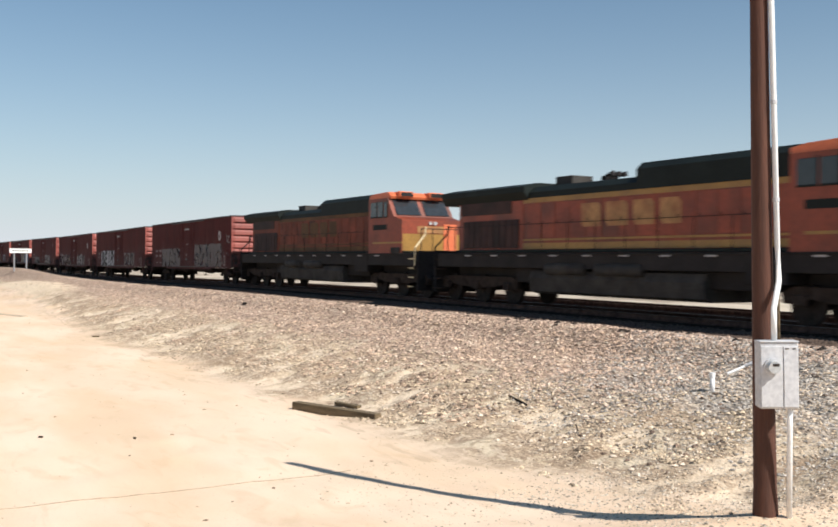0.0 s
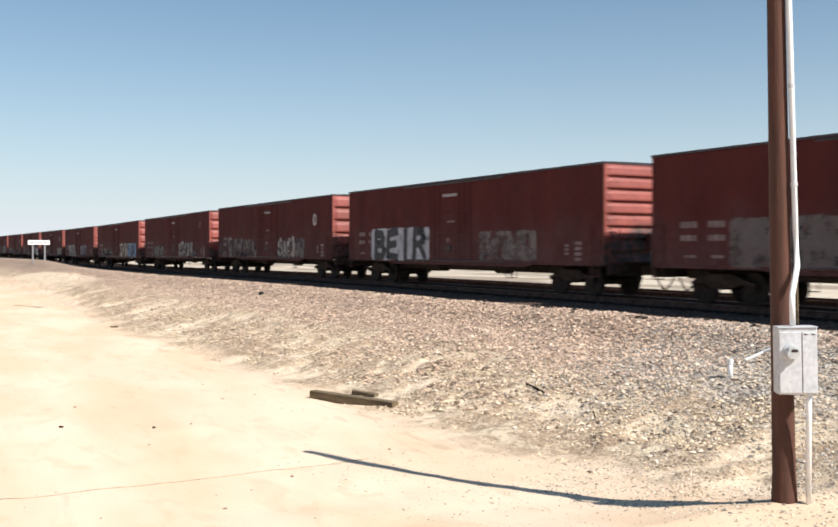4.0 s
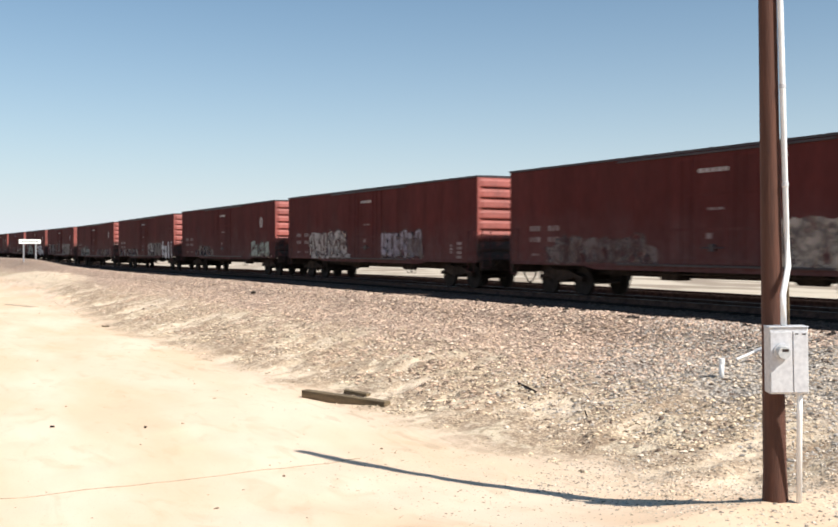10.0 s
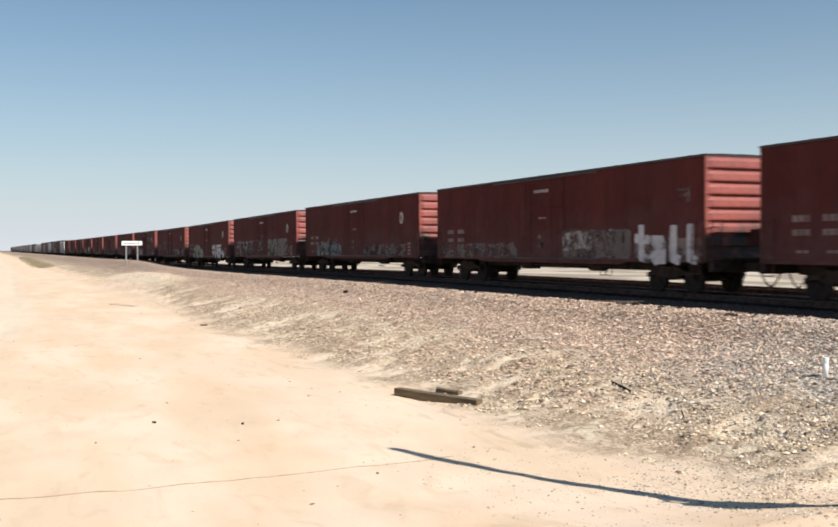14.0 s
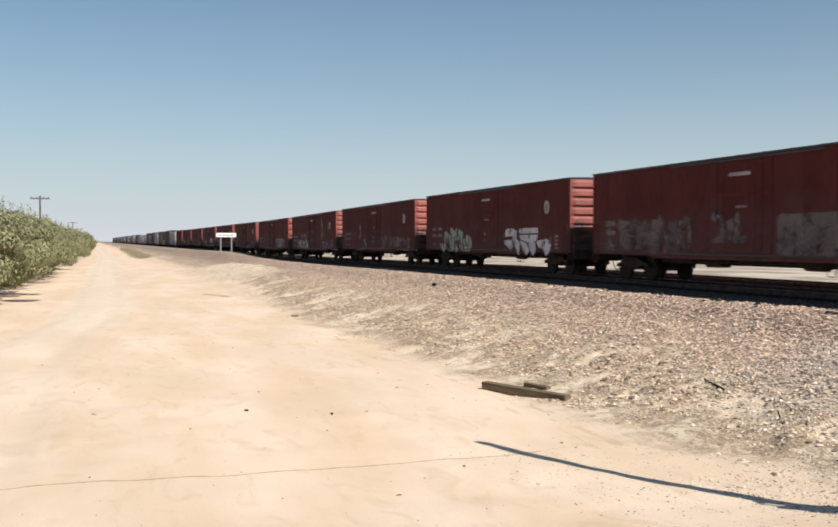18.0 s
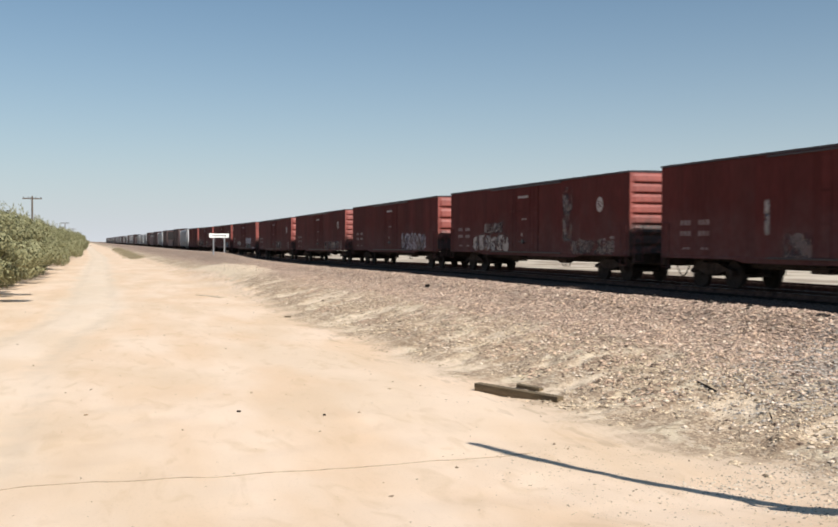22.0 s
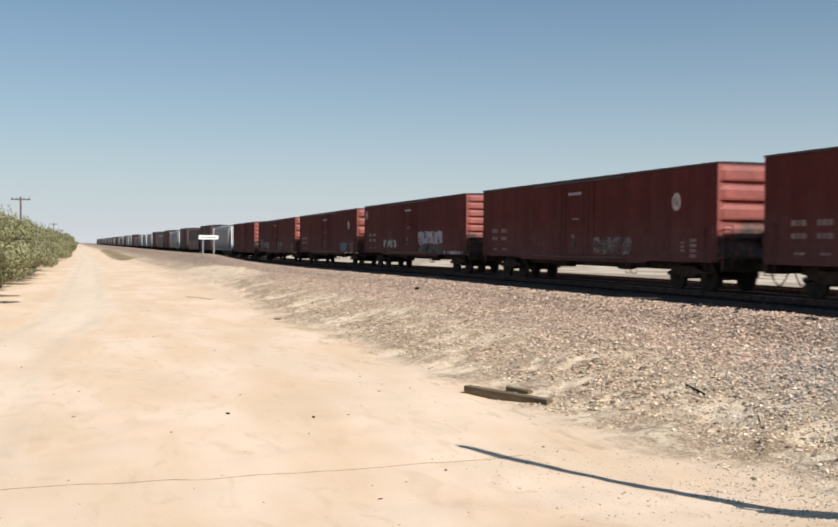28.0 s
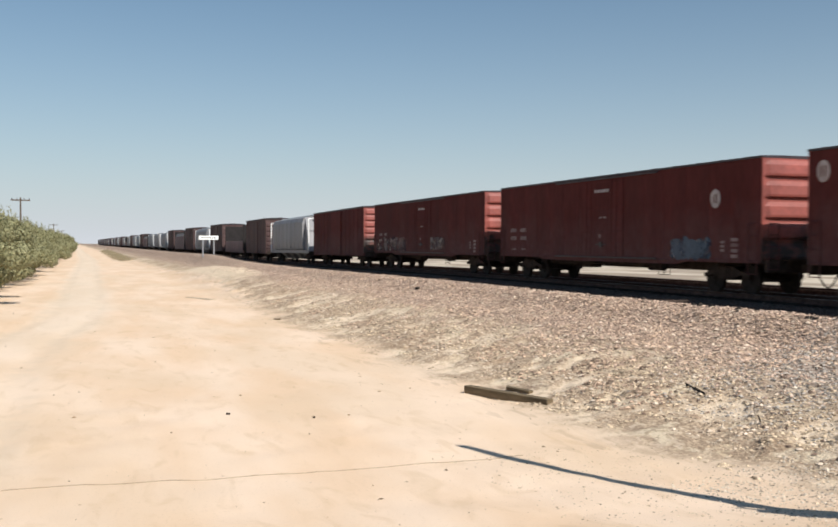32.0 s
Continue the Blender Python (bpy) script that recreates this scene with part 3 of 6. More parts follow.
RAIL_YS = [-150, -60, *range(-20, 130, 5), *range(130, 400, 30), *range(400, 2200, 200)]
WEB = [(-0.075, -0.17), (0.075, -0.17), (0.075, -0.155), (0.012, -0.14), (0.012, -0.045), (0.036, -0.035), (0.036, -0.006), (-0.036, -0.006), (-0.036, -0.035), (-0.012, -0.045), (-0.012, -0.14), (-0.075, -0.155)]
HEAD = [(-0.034, -0.007), (0.034, -0.007), (0.026, 0.0), (-0.026, 0.0)]
TIE = mesh_of("tie", Shape().box(-1.3, 1.3, -0.115, 0.115, -0.18, 0.0, 0.012), WOOD_TIE)
for cx, which in ((TRACK_X, "near"), (FAR_TRACK_X, "far")):
    track = thing("railway_track", "rusty steel rails with worn heads on dark timber ties" if which == "near" else "empty second pair of rusty rails on dark ties", "railway track", "parallel tracks", "structure")
    for side in (-0.753, 0.753):
        rail = follow(WEB, cx + side, RAIL_YS, "rail", RUST, "rusty steel rail", track)
        follow(HEAD, cx + side, RAIL_YS, "rail_head", RAIL_HEAD if which == "near" else RUST, "worn running surface", rail)
    near_count = 260 if which == "near" else 120
    rest = Shape()
    for k in range(1200):
        y = -14 + k * 0.53 + 0.04 * lumps(k * 0.7, 0, 4)
        if k < near_count:
            tie = part("tie", TIE, None, track)
            tie.matrix_basis = pose(cx + 0.04 * lumps(k * 0.9, 3), y, rail_z(y) - 0.172, 0, 0, 1.2 * lumps(k * 0.5, 7))
        elif y < 300 and which == "near":
            z = rail_z(y) - 0.172
            rest.box(cx - 1.3, cx + 1.3, y - 0.115, y + 0.115, z - 0.15, z)
    if rest.v:
        tagged(part("distant_ties", rest, WOOD_TIE, track), kind="stuff")


# ---- utility pole with electric meter ----
POLE = Vector((9.722, 8.171, 0))
RIGHT, TOWARDS = Vector((0.65, -0.76, 0)), Vector((-0.76, -0.65, 0))


def service_pole():
    t = thing("utility_pole", "reddish-brown wooden utility pole with grey meter box and white conduit", "utility pole")
    b = bmesh.new()
    rings, sides = 26, 20
    rows = []
    for j in range(rings + 1):
        z = -0.3 + 8.4 * j / rings
        u = max(0, z) / 8.1
        r = 0.142 - 0.045 * u + (0.012 if j < 2 else 0)
        c = POLE + Vector((0, 0, z))
        rows.append([b.verts.new(c + Vector((math.cos(a) * r * (1 + 0.03 * lumps(math.cos(a) * 2, math.sin(a) * 2, z * 0.4)), math.sin(a) * r * (1 + 0.03 * lumps(math.cos(a) * 2, math.sin(a) * 2, z * 0.4 + 5)), 0))) for a in [k * 2 * math.pi / sides for k in range(sides)]])
    for j in range(rings):
        for k in range(sides):
            b.faces.new((rows[j][k], rows[j][(k + 1) % sides], rows[j + 1][(k + 1) % sides], rows[j + 1][k]))
    b.faces.new(rows[-1])
    part("shaft", Shape().take(b), POLE_WOOD, t, smooth_faces=True)
    # meter box, turned a little towards the right
    turn = math.degrees(math.atan2(RIGHT.y, RIGHT.x)) + 14
    base = POLE + RIGHT * 0.165 + TOWARDS * 0.285
    m = pose(base.x, base.y, 1.42, 0, 0, turn)
    meter_box = part("meter_box", Shape().box(-0.24, 0.215, -0.10, 0.15, -0.05, 0.755, 0.012), GREY_BOX, t, "pale grey sheet-metal meter box")
    meter_box.matrix_basis = m
    part("cover", Shape().box(-0.23, 0.025, -0.118, -0.099, -0.03, 0.70, 0.006), GREY_BOX, meter_box)
    part("door", Shape().box(0.035, 0.207, -0.122, -0.099, -0.03, 0.70, 0.006), GREY_BOX, meter_box, "hinged breaker door")
    part("rain_lip", Shape().box(-0.245, 0.22, -0.118, 0.155, 0.75, 0.762, 0.005), GREY_BOX, meter_box)
    for x in (0.075, 0.16):
        part("vent_slot", Shape().box(x - 0.02, x + 0.02, -0.1255, -0.121, 0.665, 0.678), DARK, meter_box)
    part("meter_ring", Shape().tube((-0.10, -0.115, 0.46), (-0.10, -0.16, 0.46), 0.098, 20), GREY_BOX, meter_box, smooth_faces=False)
    part("meter_glass", Shape().tube((-0.10, -0.16, 0.46), (-0.10, -0.25, 0.46), 0.083, 20, 0.07), METER_FACE, meter_box, "round pale-faced electricity meter")
    part("meter_dial", Shape().box(-0.125, -0.05, -0.254, -0.249, 0.475, 0.505), DARK, meter_box)
    # conduits
    def along(points, r, name, mat, label):
        part(name, Shape().pipe(points, r, 10), mat, t, label, True)
    up = [base + RIGHT * -0.04 + Vector((0, 0, 2.15)), base + RIGHT * -0.04 + Vector((0, 0, 2.56)), POLE + RIGHT * 0.19 + TOWARDS * 0.08 + Vector((0, 0, 2.90)), POLE + RIGHT * 0.175 + TOWARDS * 0.08 + Vector((0, 0, 3.4)),
          POLE + RIGHT * 0.145 + TOWARDS * 0.08 + Vector((0, 0, 6.2)), POLE + RIGHT * 0.12 + TOWARDS * 0.07 + Vector((0, 0, 7.7))]
    along(up, 0.036, "riser_conduit", PVC, "white plastic conduit")
    for z in (3.9, 5.1, 6.4):
        c = POLE + RIGHT * (0.18 - 0.011 * (z - 3)) + TOWARDS * 0.08 + Vector((0, 0, z))
        part("pipe_strap", Shape().tube(c - Vector((0, 0, 0.025)), c + Vector((0, 0, 0.025)), 0.043, 10), GREY_BOX, t)
    down = [base + RIGHT * 0.13 + Vector((0, 0, 1.42)), base + RIGHT * 0.125 + TOWARDS * -0.06 + Vector((0, 0, 1.1)), POLE + RIGHT * 0.272 + TOWARDS * 0.06 + Vector((0, 0, -0.25))]
    along(down, 0.034, "ground_conduit", PVC, "grey-white pipe into the ground")
    along([base + RIGHT * -0.02 + Vector((0, 0, 1.42)), base + RIGHT * -0.02 + Vector((0, 0, 1.34))], 0.02, "hub", GREY_BOX, "")
    along([POLE + RIGHT * 0.18 + TOWARDS * -0.06 + Vector((0, 0, 2.0)), POLE + RIGHT * 0.18 + TOWARDS * -0.06 + Vector((0, 0, 3.3))], 0.022, "ground_wire_guard", TIMBER, "yellowish wooden wire moulding")
    # the whole pole leans a little
    t.matrix_basis = Matrix.Translation(POLE) @ Matrix.Rotation(radians(1.3), 4, TOWARDS) @ Matrix.Translation(-POLE)
    return t


service_pole()

# ---- small things on the ground ----
CABLE = material("dusty_cable", (0.31, 0.235, 0.165), 0.9, spread=0.2, scale=3, fine=20)


SANDY_WOOD = material("sand_covered_wood", (0.46, 0.36, 0.26), 0.9, spread=0.3, scale=3, fine=20)


def laid_timber(name, a, b, w, h, label, category, mat=TIMBER, lift=0.0):
    a, b = Vector(a), Vector(b)
    l = (b - a).length
    t = thing(name, label, category)
    c = (a + b) / 2
    z = min(ground_z(*(a + (b - a) * u)) for u in (0.1, 0.5, 0.9)) + lift
    t.matrix_basis = pose(c.x, c.y, z - 0.01, 0, 0, math.degrees(math.atan2(b.y - a.y, b.x - a.x)) - 90)
    part("beam", Shape().box(-w / 2, w / 2, -l / 2, l / 2, 0, h, 0.012), mat, t)
    for k in (-0.4, 0.15, 0.38):
        part("split", Shape().box(-w * 0.3, -w * 0.3 + 0.012, l * k - 0.18, l * k + 0.14, h - 0.002, h + 0.003), WOOD_TIE, t)
    return t


laid_timber("timber_beam", (9.24, 22.05), (10.19, 19.44), 0.22, 0.20, "weathered brown squared timber lying on sand", "timber")
laid_timber("wood_block", (10.16, 21.63), (10.38, 20.79), 0.14, 0.09, "short dark wood offcut beside the timber", "timber", lift=0.02)
laid_timber("lath", (9.91, 19.34), (10.45, 18.69), 0.05, 0.025, "thin weathered lath on the sand", "timber")
laid_timber("lath", (10.45, 18.03), (10.81, 17.43), 0.05, 0.02, "thin broken lath on the sand", "timber")
laid_timber("plank", (7.52, 67.46), (8.72, 64.00), 0.5, 0.045, "low sand-covered plank beside the road", "timber", SANDY_WOOD)


def twig(points, r, label, mat=WOOD_TIE):
    t = thing("twig", label, "twig")
    part("stem", Shape().pipe([(*c[:2], ground_z(*c[:2]) + c[2]) for c in points], r, 6), mat, t)
    return t


twig([(12.6, 17.75, 0.015), (12.52, 17.25, 0.03), (12.42, 16.8, 0.015)], 0.024, "dark crooked branch lying on the gravel bank")
twig([(11.99, 14.55, 0.0), (11.97, 14.6, 0.13)], 0.014, "short dark stick standing in gravel")
twig([(9.25, 46.45, 0.03), (9.49, 46.09, 0.03)], 0.035, "brown scrap of bark on the road edge", TIMBER)
twig([(16.6, 46.5, 0.04), (16.5, 45.8, 0.08)], 0.06, "dark scrap lying on the ballast slope")
twig([(4.78, 19.82, 0.02), (4.81, 19.78, 0.02)], 0.022, "small dark clod on pale sand")
twig([(3.10, 20.78, 0.02), (3.18, 20.75, 0.02)], 0.02, "small dark clod on pale sand")

stub = thing("pipe_stub", "short white plastic pipe standing on the gravel bank", "pipe")
part("pipe", Shape().tube((14.55, 13.55, ground_z(14.55, 13.55) - 0.1), (14.55, 13.55, ground_z(14.55, 13.55) + 0.33), 0.047, 12), PVC, stub, smooth_faces=True)
part("coupling", Shape().tube((14.55, 13.55, ground_z(14.55, 13.55) + 0.27), (14.55, 13.55, ground_z(14.55, 13.55) + 0.37), 0.056, 12), PVC, stub)
rod = thing("leaning_pipe", "thin white pipe leaning over the gravel", "pipe")
part("pipe", Shape().pipe([(15.5, 14.03, 0.84), (15.7, 13.93, 0.93), (15.88, 13.85, 1.02)], 0.028, 8), PVC, rod)
part("torn_sleeve", Shape().pipe([(15.84, 13.87, 1.0), (15.95, 13.75, 1.07), (16.05, 13.6, 1.06)], 0.042, 6), GREY_BOX, rod, "torn pale plastic sleeve")


def ground_cable():
    t = thing("cable", "thin dark cable lying across the sandy road", "cable")
    line = []
    for k in range(90):
        x = -4.8 + k * 0.137
        y = 15.4 - 0.12 * x + 0.011 * x * x + 0.12 * lumps(x * 0.7, 0, 31) + 0.03 * lumps(x * 3, 0, 33)
        line.append((x, y, ground_z(x, y) + 0.004))
    part("strand", Shape().pipe(line, 0.007, 5), CABLE, t)


ground_cable()


def station_sign():
    t = thing("station_sign", "white station name board on two posts beside the track", "sign")
    x, y = 17.3, 132.0
    z = ground_z(x, y)
    m = pose(x, y, z, 0, 0, 8)
    t.matrix_basis = m
    for o in (-0.75, 0.75):
        part("post", Shape().box(o - 0.09, o + 0.09, -0.07, 0.07, -0.3, 2.6, 0.01), HOPPER_GREY, t, "weathered grey square post")
    board = part("board", Shape().box(-1.36, 1.36, -0.10, -0.05, 2.05, 2.62, 0.01), SIGN_WHITE, t)
    x0 = -1.0
    for w in (0.22, 0.16, 0.2, 0.18, 0.2, 0.16, 0.22):
        part("lettering_bar", Shape().box(x0, x0 + w, -0.106, -0.099, 2.26, 2.40), TANK_GREY, board)
        x0 += w + 0.1


station_sign()


# ---- orchard and pole line ----
def tree_parts(seed, height, spread):
    """A short trunk, spreading limbs, and a crown of leafy lobes with dark hollows between them."""
    rng = random.Random(seed)
    wood, crown = Shape(), Shape()
    wood.tube((0, 0, -0.2), (0.05, 0.02, 1.1), 0.17, 9, 0.13)
    lobes = []
    for k in range(17):
        up = (k + 0.5) / 17
        a = k * 2.39996 + 0.5 * rng.random()
        z = 1.0 + (height - 1.8) * up ** 0.9
        rr = spread * (1 - 0.75 * up ** 2.2) * (0.58 + 0.42 * rng.random())
        c = Vector((math.cos(a) * rr, math.sin(a) * rr, z + 0.3 * rng.gauss(0, 1)))
        lobes.append((c, 0.7 + 0.6 * rng.random()))
        if k % 3 == 0:
            q = Vector((c.x * 0.45, c.y * 0.45, 0.9 + (z - 0.9) * 0.6))
            wood.tube((0.05, 0.02, 0.95), q, 0.08, 6, 0.05)
            wood.tube(q, c, 0.05, 6, 0.015)
    for _ in range(5):
        a, rr = rng.random() * 6.283, spread * 0.3 * rng.random()
        lobes.append((Vector((math.cos(a) * rr, math.sin(a) * rr, height * (0.35 + 0.3 * rng.random()))), 0.9 + 0.3 * rng.random()))

    def leaf(p, normal, size):
        u = normal.cross(Vector((rng.gauss(0, 1), rng.gauss(0, 1), rng.gauss(0, 1)))).normalized()
        w = normal.cross(u).normalized() * size * 0.55
        u = u * size
        crown.add([p - u, p + w, p + u, p - w], [(0, 1, 2, 3)])
    for c, r in lobes:
        for _ in range(round(620 * r * r)):
            d = Vector((rng.gauss(0, 1), rng.gauss(0, 1), rng.gauss(0, 1))).normalized()
            p = c + Vector((d.x, d.y, d.z * 0.75)) * r * (0.72 + 0.33 * rng.random())
            if p.z < 0.5 - 0.35 * lumps(p.x * 1.3, p.y * 1.3, seed):
                continue
            normal = (d + Vector((rng.gauss(0, 0.28), rng.gauss(0, 0.28), rng.gauss(0, 0.28) + 0.2))).normalized()
            leaf(p, normal, 0.08 + 0.06 * rng.random())
    # young shoots standing above the lobes
    for _ in range(34):
        a, rr = rng.random() * 6.283, spread * 0.75 * math.sqrt(rng.random())
        foot = Vector((math.cos(a) * rr, math.sin(a) * rr, height * (0.93 - 0.42 * (rr / spread) ** 2)))
        lean, tall = Vector((rng.gauss(0, 0.25), rng.gauss(0, 0.25), 1)), 0.5 + 0.7 * rng.random()
        for j in range(16):
            p = foot + lean * tall * j / 16 + Vector((rng.gauss(0, 0.06), rng.gauss(0, 0.06), 0))
            leaf(p, Vector((rng.gauss(0, 1), rng.gauss(0, 1), rng.gauss(0, 1))).normalized(), 0.06 + 0.04 * rng.random())
    return wood, crown


def leaf_material():
    """Dusty leaves that let a little light through."""
    m = LEAF
    n, l = m.node_tree.nodes, m.node_tree.links
    b = n["Principled BSDF"]
    geo = n.new("ShaderNodeNewGeometry")
    ramp = n.new("ShaderNodeValToRGB")
    ramp.color_ramp.elements[0].color = (0.195, 0.19, 0.09, 1)
    ramp.color_ramp.elements[1].color = (0.325, 0.31, 0.165, 1)
    l.new(geo.outputs["Random Per Island"], ramp.inputs[0])
    l.new(ramp.outputs[0], b.inputs["Base Color"])
    thin = n.new("ShaderNodeBsdfTranslucent")
    l.new(ramp.outputs[0], thin.inputs["Color"])
    both = n.new("ShaderNodeMixShader")
    both.inputs[0].default_value = 0.15
    l.new(b.outputs[0], both.inputs[1])
    l.new(thin.outputs[0], both.inputs[2])
    l.new(both.outputs[0], n["Material Output"].inputs["Surface"])
    return m


leaf_material()
rng = random.Random(12)
kinds = []
for k in range(5):
    t = thing("orchard_tree", "dusty green orchard tree with a low lobed crown", "tree", "orchard row")
    wood, crown = tree_parts(40 + k, (6.2, 4.4, 5.6, 5.0, 6.6)[k], (3.5, 2.7, 3.7, 3.0, 3.2)[k])
    part("trunk", wood, BARK, t, "grey branching trunk")
    part("crown", crown, LEAF, t, "crown of small pale green leaves")
    kinds.append(t)
places = [(-6.1 + 0.0145 * (6.8 * k - 12) - 1.3 * rng.random(), 48 + 6.8 * k + 1.6 * rng.random()) for k in range(52)] + [(-14.8 - rng.random(), 58 + 7 * k + rng.random()) for k in range(24)] + [(-22.5 - rng.random(), 62 + 8 * k) for k in range(12)]
for k, (x, y) in enumerate(places):
    m = pose(x, y, ground_z(x, y), 0, 0, 360 * rng.random())
    if k < 5:
        kinds[k].matrix_basis = m
    else:
        copy_thing(kinds[(k * 3 + k // 5) % 5], m)
# the row beyond, too far to tell trees apart
far = Shape()
for k in range(5200):
    y = 365 * (1300 / 365) ** rng.random()
    x = -6.6 + 0.0165 * min(y - 60, 460) - 12 * rng.random() ** 2 + rng.gauss(0, 0.8)
    p = Vector((x, y, ROAD + 0.5 + 5.0 * rng.random() * (0.75 + 0.25 * lumps(y * 0.17, 2))))
    u = Vector((rng.gauss(0, 1), rng.gauss(0, 1), rng.gauss(0, 1))).normalized() * 0.55
    w = u.cross(Vector((0.2, 0.4, 1))).normalized() * 0.35
    far.add([p - u, p + w, p + u, p - w], [(0, 1, 2, 3)])
tagged(part("orchard_far_rows", far, LEAF), "distant green rows of orchard foliage along the road", "orchard", kind="stuff")
weeds = Shape()
for k in range(3500):
    y = 205 * (430 / 205) ** rng.random()
    x = 10.6 + 0.01 * (y - 230) + rng.gauss(0, 0.8)
    z = ground_z(x, y)
    h = 0.15 + 0.35 * rng.random()
    dx, dy = rng.gauss(0, 0.12), rng.gauss(0, 0.12)
    weeds.add([(x - 0.05, y, z), (x + 0.05, y, z), (x + dx, y + dy, z + h)], [(0, 1, 2)])
tagged(part("dry_weeds", weeds, LEAF_DRY), "dry olive weeds along the foot of the bank", "weeds", kind="stuff")

line_pole = thing("power_pole", "wooden power pole with one crossarm behind the orchard", "power pole", "roadside power line")
part("shaft", Shape().tube((0, 0, -0.3), (0, 0, 10.6), 0.17, 10, 0.11), BARK, line_pole)
part("crossarm", Shape().box(-1.25, 1.25, -0.07, 0.07, 10.15, 10.32, 0.01), BARK, line_pole)
for x in (-1.1, -0.45, 0.45, 1.1):
    part("insulator", Shape().tube((x, 0, 10.32), (x, 0, 10.5), 0.05, 8), GLASS, line_pole)
POLE_YS = (143, 335, 500, 690, 900)
for k, y in enumerate(POLE_YS):
    m = pose(-6.7 + 0.005 * (y - 143), y, ROAD - 0.7, 0, 0, 3)
    if k == 0:
        line_pole.matrix_basis = m
    else:
        copy_thing(line_pole, m)


# ---- rolling stock: local y runs from the leading end backwards, z from the rail head ----
WHEELSETS, LOCO_WHEELSETS = [], []


def wheel_shape(r, half):
    """Two spoked-looking dished wheels on an axle."""
    sh = Shape().tube((-half - 0.12, 0, 0), (half + 0.12, 0, 0), 0.085, 10)
    for s in (-1, 1):
        x = s * half
        sh.tube((x - 0.065, 0, 0), (x + 0.065, 0, 0), r, 24)
        sh.tube((x + s * 0.066, 0, 0), (x + s * 0.09, 0, 0), r * 0.36, 14)
        for k in range(5):
            a = k * 2 * math.pi / 5
            sh.tube((x + s * 0.066, math.cos(a) * r * 0.62, math.sin(a) * r * 0.62), (x + s * 0.074, math.cos(a) * r * 0.62, math.sin(a) * r * 0.62), r * 0.14, 8)
    return sh


WHEEL_MESH = mesh_of("wheelset", wheel_shape(0.46, 0.75), WHEEL)
LOCO_WHEEL_MESH = mesh_of("wheelset", wheel_shape(0.53, 0.75), WHEEL)
SIDE_FRAME = mesh_of("side_frame", Shape().prism([(-1.12, 0.46), (-1.16, 0.62), (-0.75, 0.72), (-0.35, 0.86), (0.35, 0.86), (0.75, 0.72), (1.16, 0.62), (1.12, 0.50), (0.74, 0.60), (0.30, 0.47), (-0.30, 0.47), (-0.74, 0.60)], "x", -0.08, 0.08), DARK)
SPRINGS = mesh_of("spring", Shape().tube((0, 0, 0.48), (0, 0, 0.66), 0.1, 10), WHEEL)


def truck(parent, y, axles=(-0.89, 0.89), r=0.46, side=None, wheels=None, store=None):
    tr = part("truck", Shape().box(-1.1, 1.1, -0.22, 0.22, 0.5, 0.86, 0.03).box(-0.35, 0.35, -0.4, 0.4, 0.8, 0.98), DARK, parent, "black freight truck")
    tr.matrix_basis = pose(0, y, 0)
    for s in (-1, 1):
        part("side_frame", side or SIDE_FRAME, None, tr).matrix_basis = pose(s * 0.99, 0, 0)
        if not side:
            for o in (-0.14, 0.14):
                part("spring", SPRINGS, None, tr).matrix_basis = pose(s * 0.99, o, 0)
    for a in axles:
        w = part("wheelset", wheels or WHEEL_MESH, None, tr)
        w.matrix_parent_inverse = pose(0, a, r)
        (WHEELSETS if store is None else store).append(w)
    return tr


def ladder(parent, x, y, z0, z1, along="y", w=0.42, label="ladder"):
    sh = Shape()
    n = max(2, round((z1 - z0) / 0.36))
    for o in (-w / 2, w / 2):
        a, b = ((x, y + o, z0), (x, y + o, z1)) if along == "y" else ((x + o, y, z0), (x + o, y, z1))
        sh.tube(a, b, 0.016, 6)
    for k in range(n + 1):
        z = z0 + (z1 - z0) * k / n
        a, b = ((x, y - w / 2, z), (x, y + w / 2, z)) if along == "y" else ((x - w / 2, y, z), (x + w / 2, y, z))
        sh.tube(a, b, 0.014, 6)
    return part("ladder", sh, OXIDE if label == "ladder" else DARK, parent)


def end_wall(ribs, y, out):
    """A pressed-steel car end: one sheet with broad ribs, each overhanging the groove below it."""
    z0, z1 = 1.2, 4.42
    step = (z1 - 0.06 - z0) / ribs
    depth = 0.11 if ribs < 6 else 0.085
    prof = [(z0, 0.0)]
    for k in range(ribs):
        a = z0 + k * step
        prof += [(a + step * 0.14, 0.0), (a + step * 0.20, depth * 0.9), (a + step * 0.30, depth), (a + step * 0.72, depth * 0.72), (a + step * 0.95, 0.05 * depth)]
    prof += [(z1, 0.0)]
    xs_, n = ((-1.53, 0.0), (-1.44, 0.15), (-1.30, 0.9), (-0.6, 1.0), (0.6, 1.0), (1.30, 0.9), (1.44, 0.15), (1.53, 0.0)), len(prof)
    sh = Shape()
    for x, wgt in xs_:
        sh.v += [(x, y + out * (0.03 + d * wgt), z) for z, d in prof]
    for x, wgt in xs_:
        sh.v += [(x, y - out * 0.03, z) for z, d in prof]
    m = len(xs_)
    for o in (0, m * n):
        sh.f += [(o + j * n + i, o + j * n + i + 1, o + (j + 1) * n + i + 1, o + (j + 1) * n + i) for j in range(m - 1) for i in range(n - 1)]
    ring = [j * n for j in range(m)] + [(m - 1) * n + i for i in range(1, n)] + [j * n + n - 1 for j in range(m - 2, -1, -1)] + [i for i in range(n - 2, 0, -1)]
    sh.f += [(a, b, b + m * n, a + m * n) for a, b in zip(ring, ring[1:] + ring[:1])]
    return sh


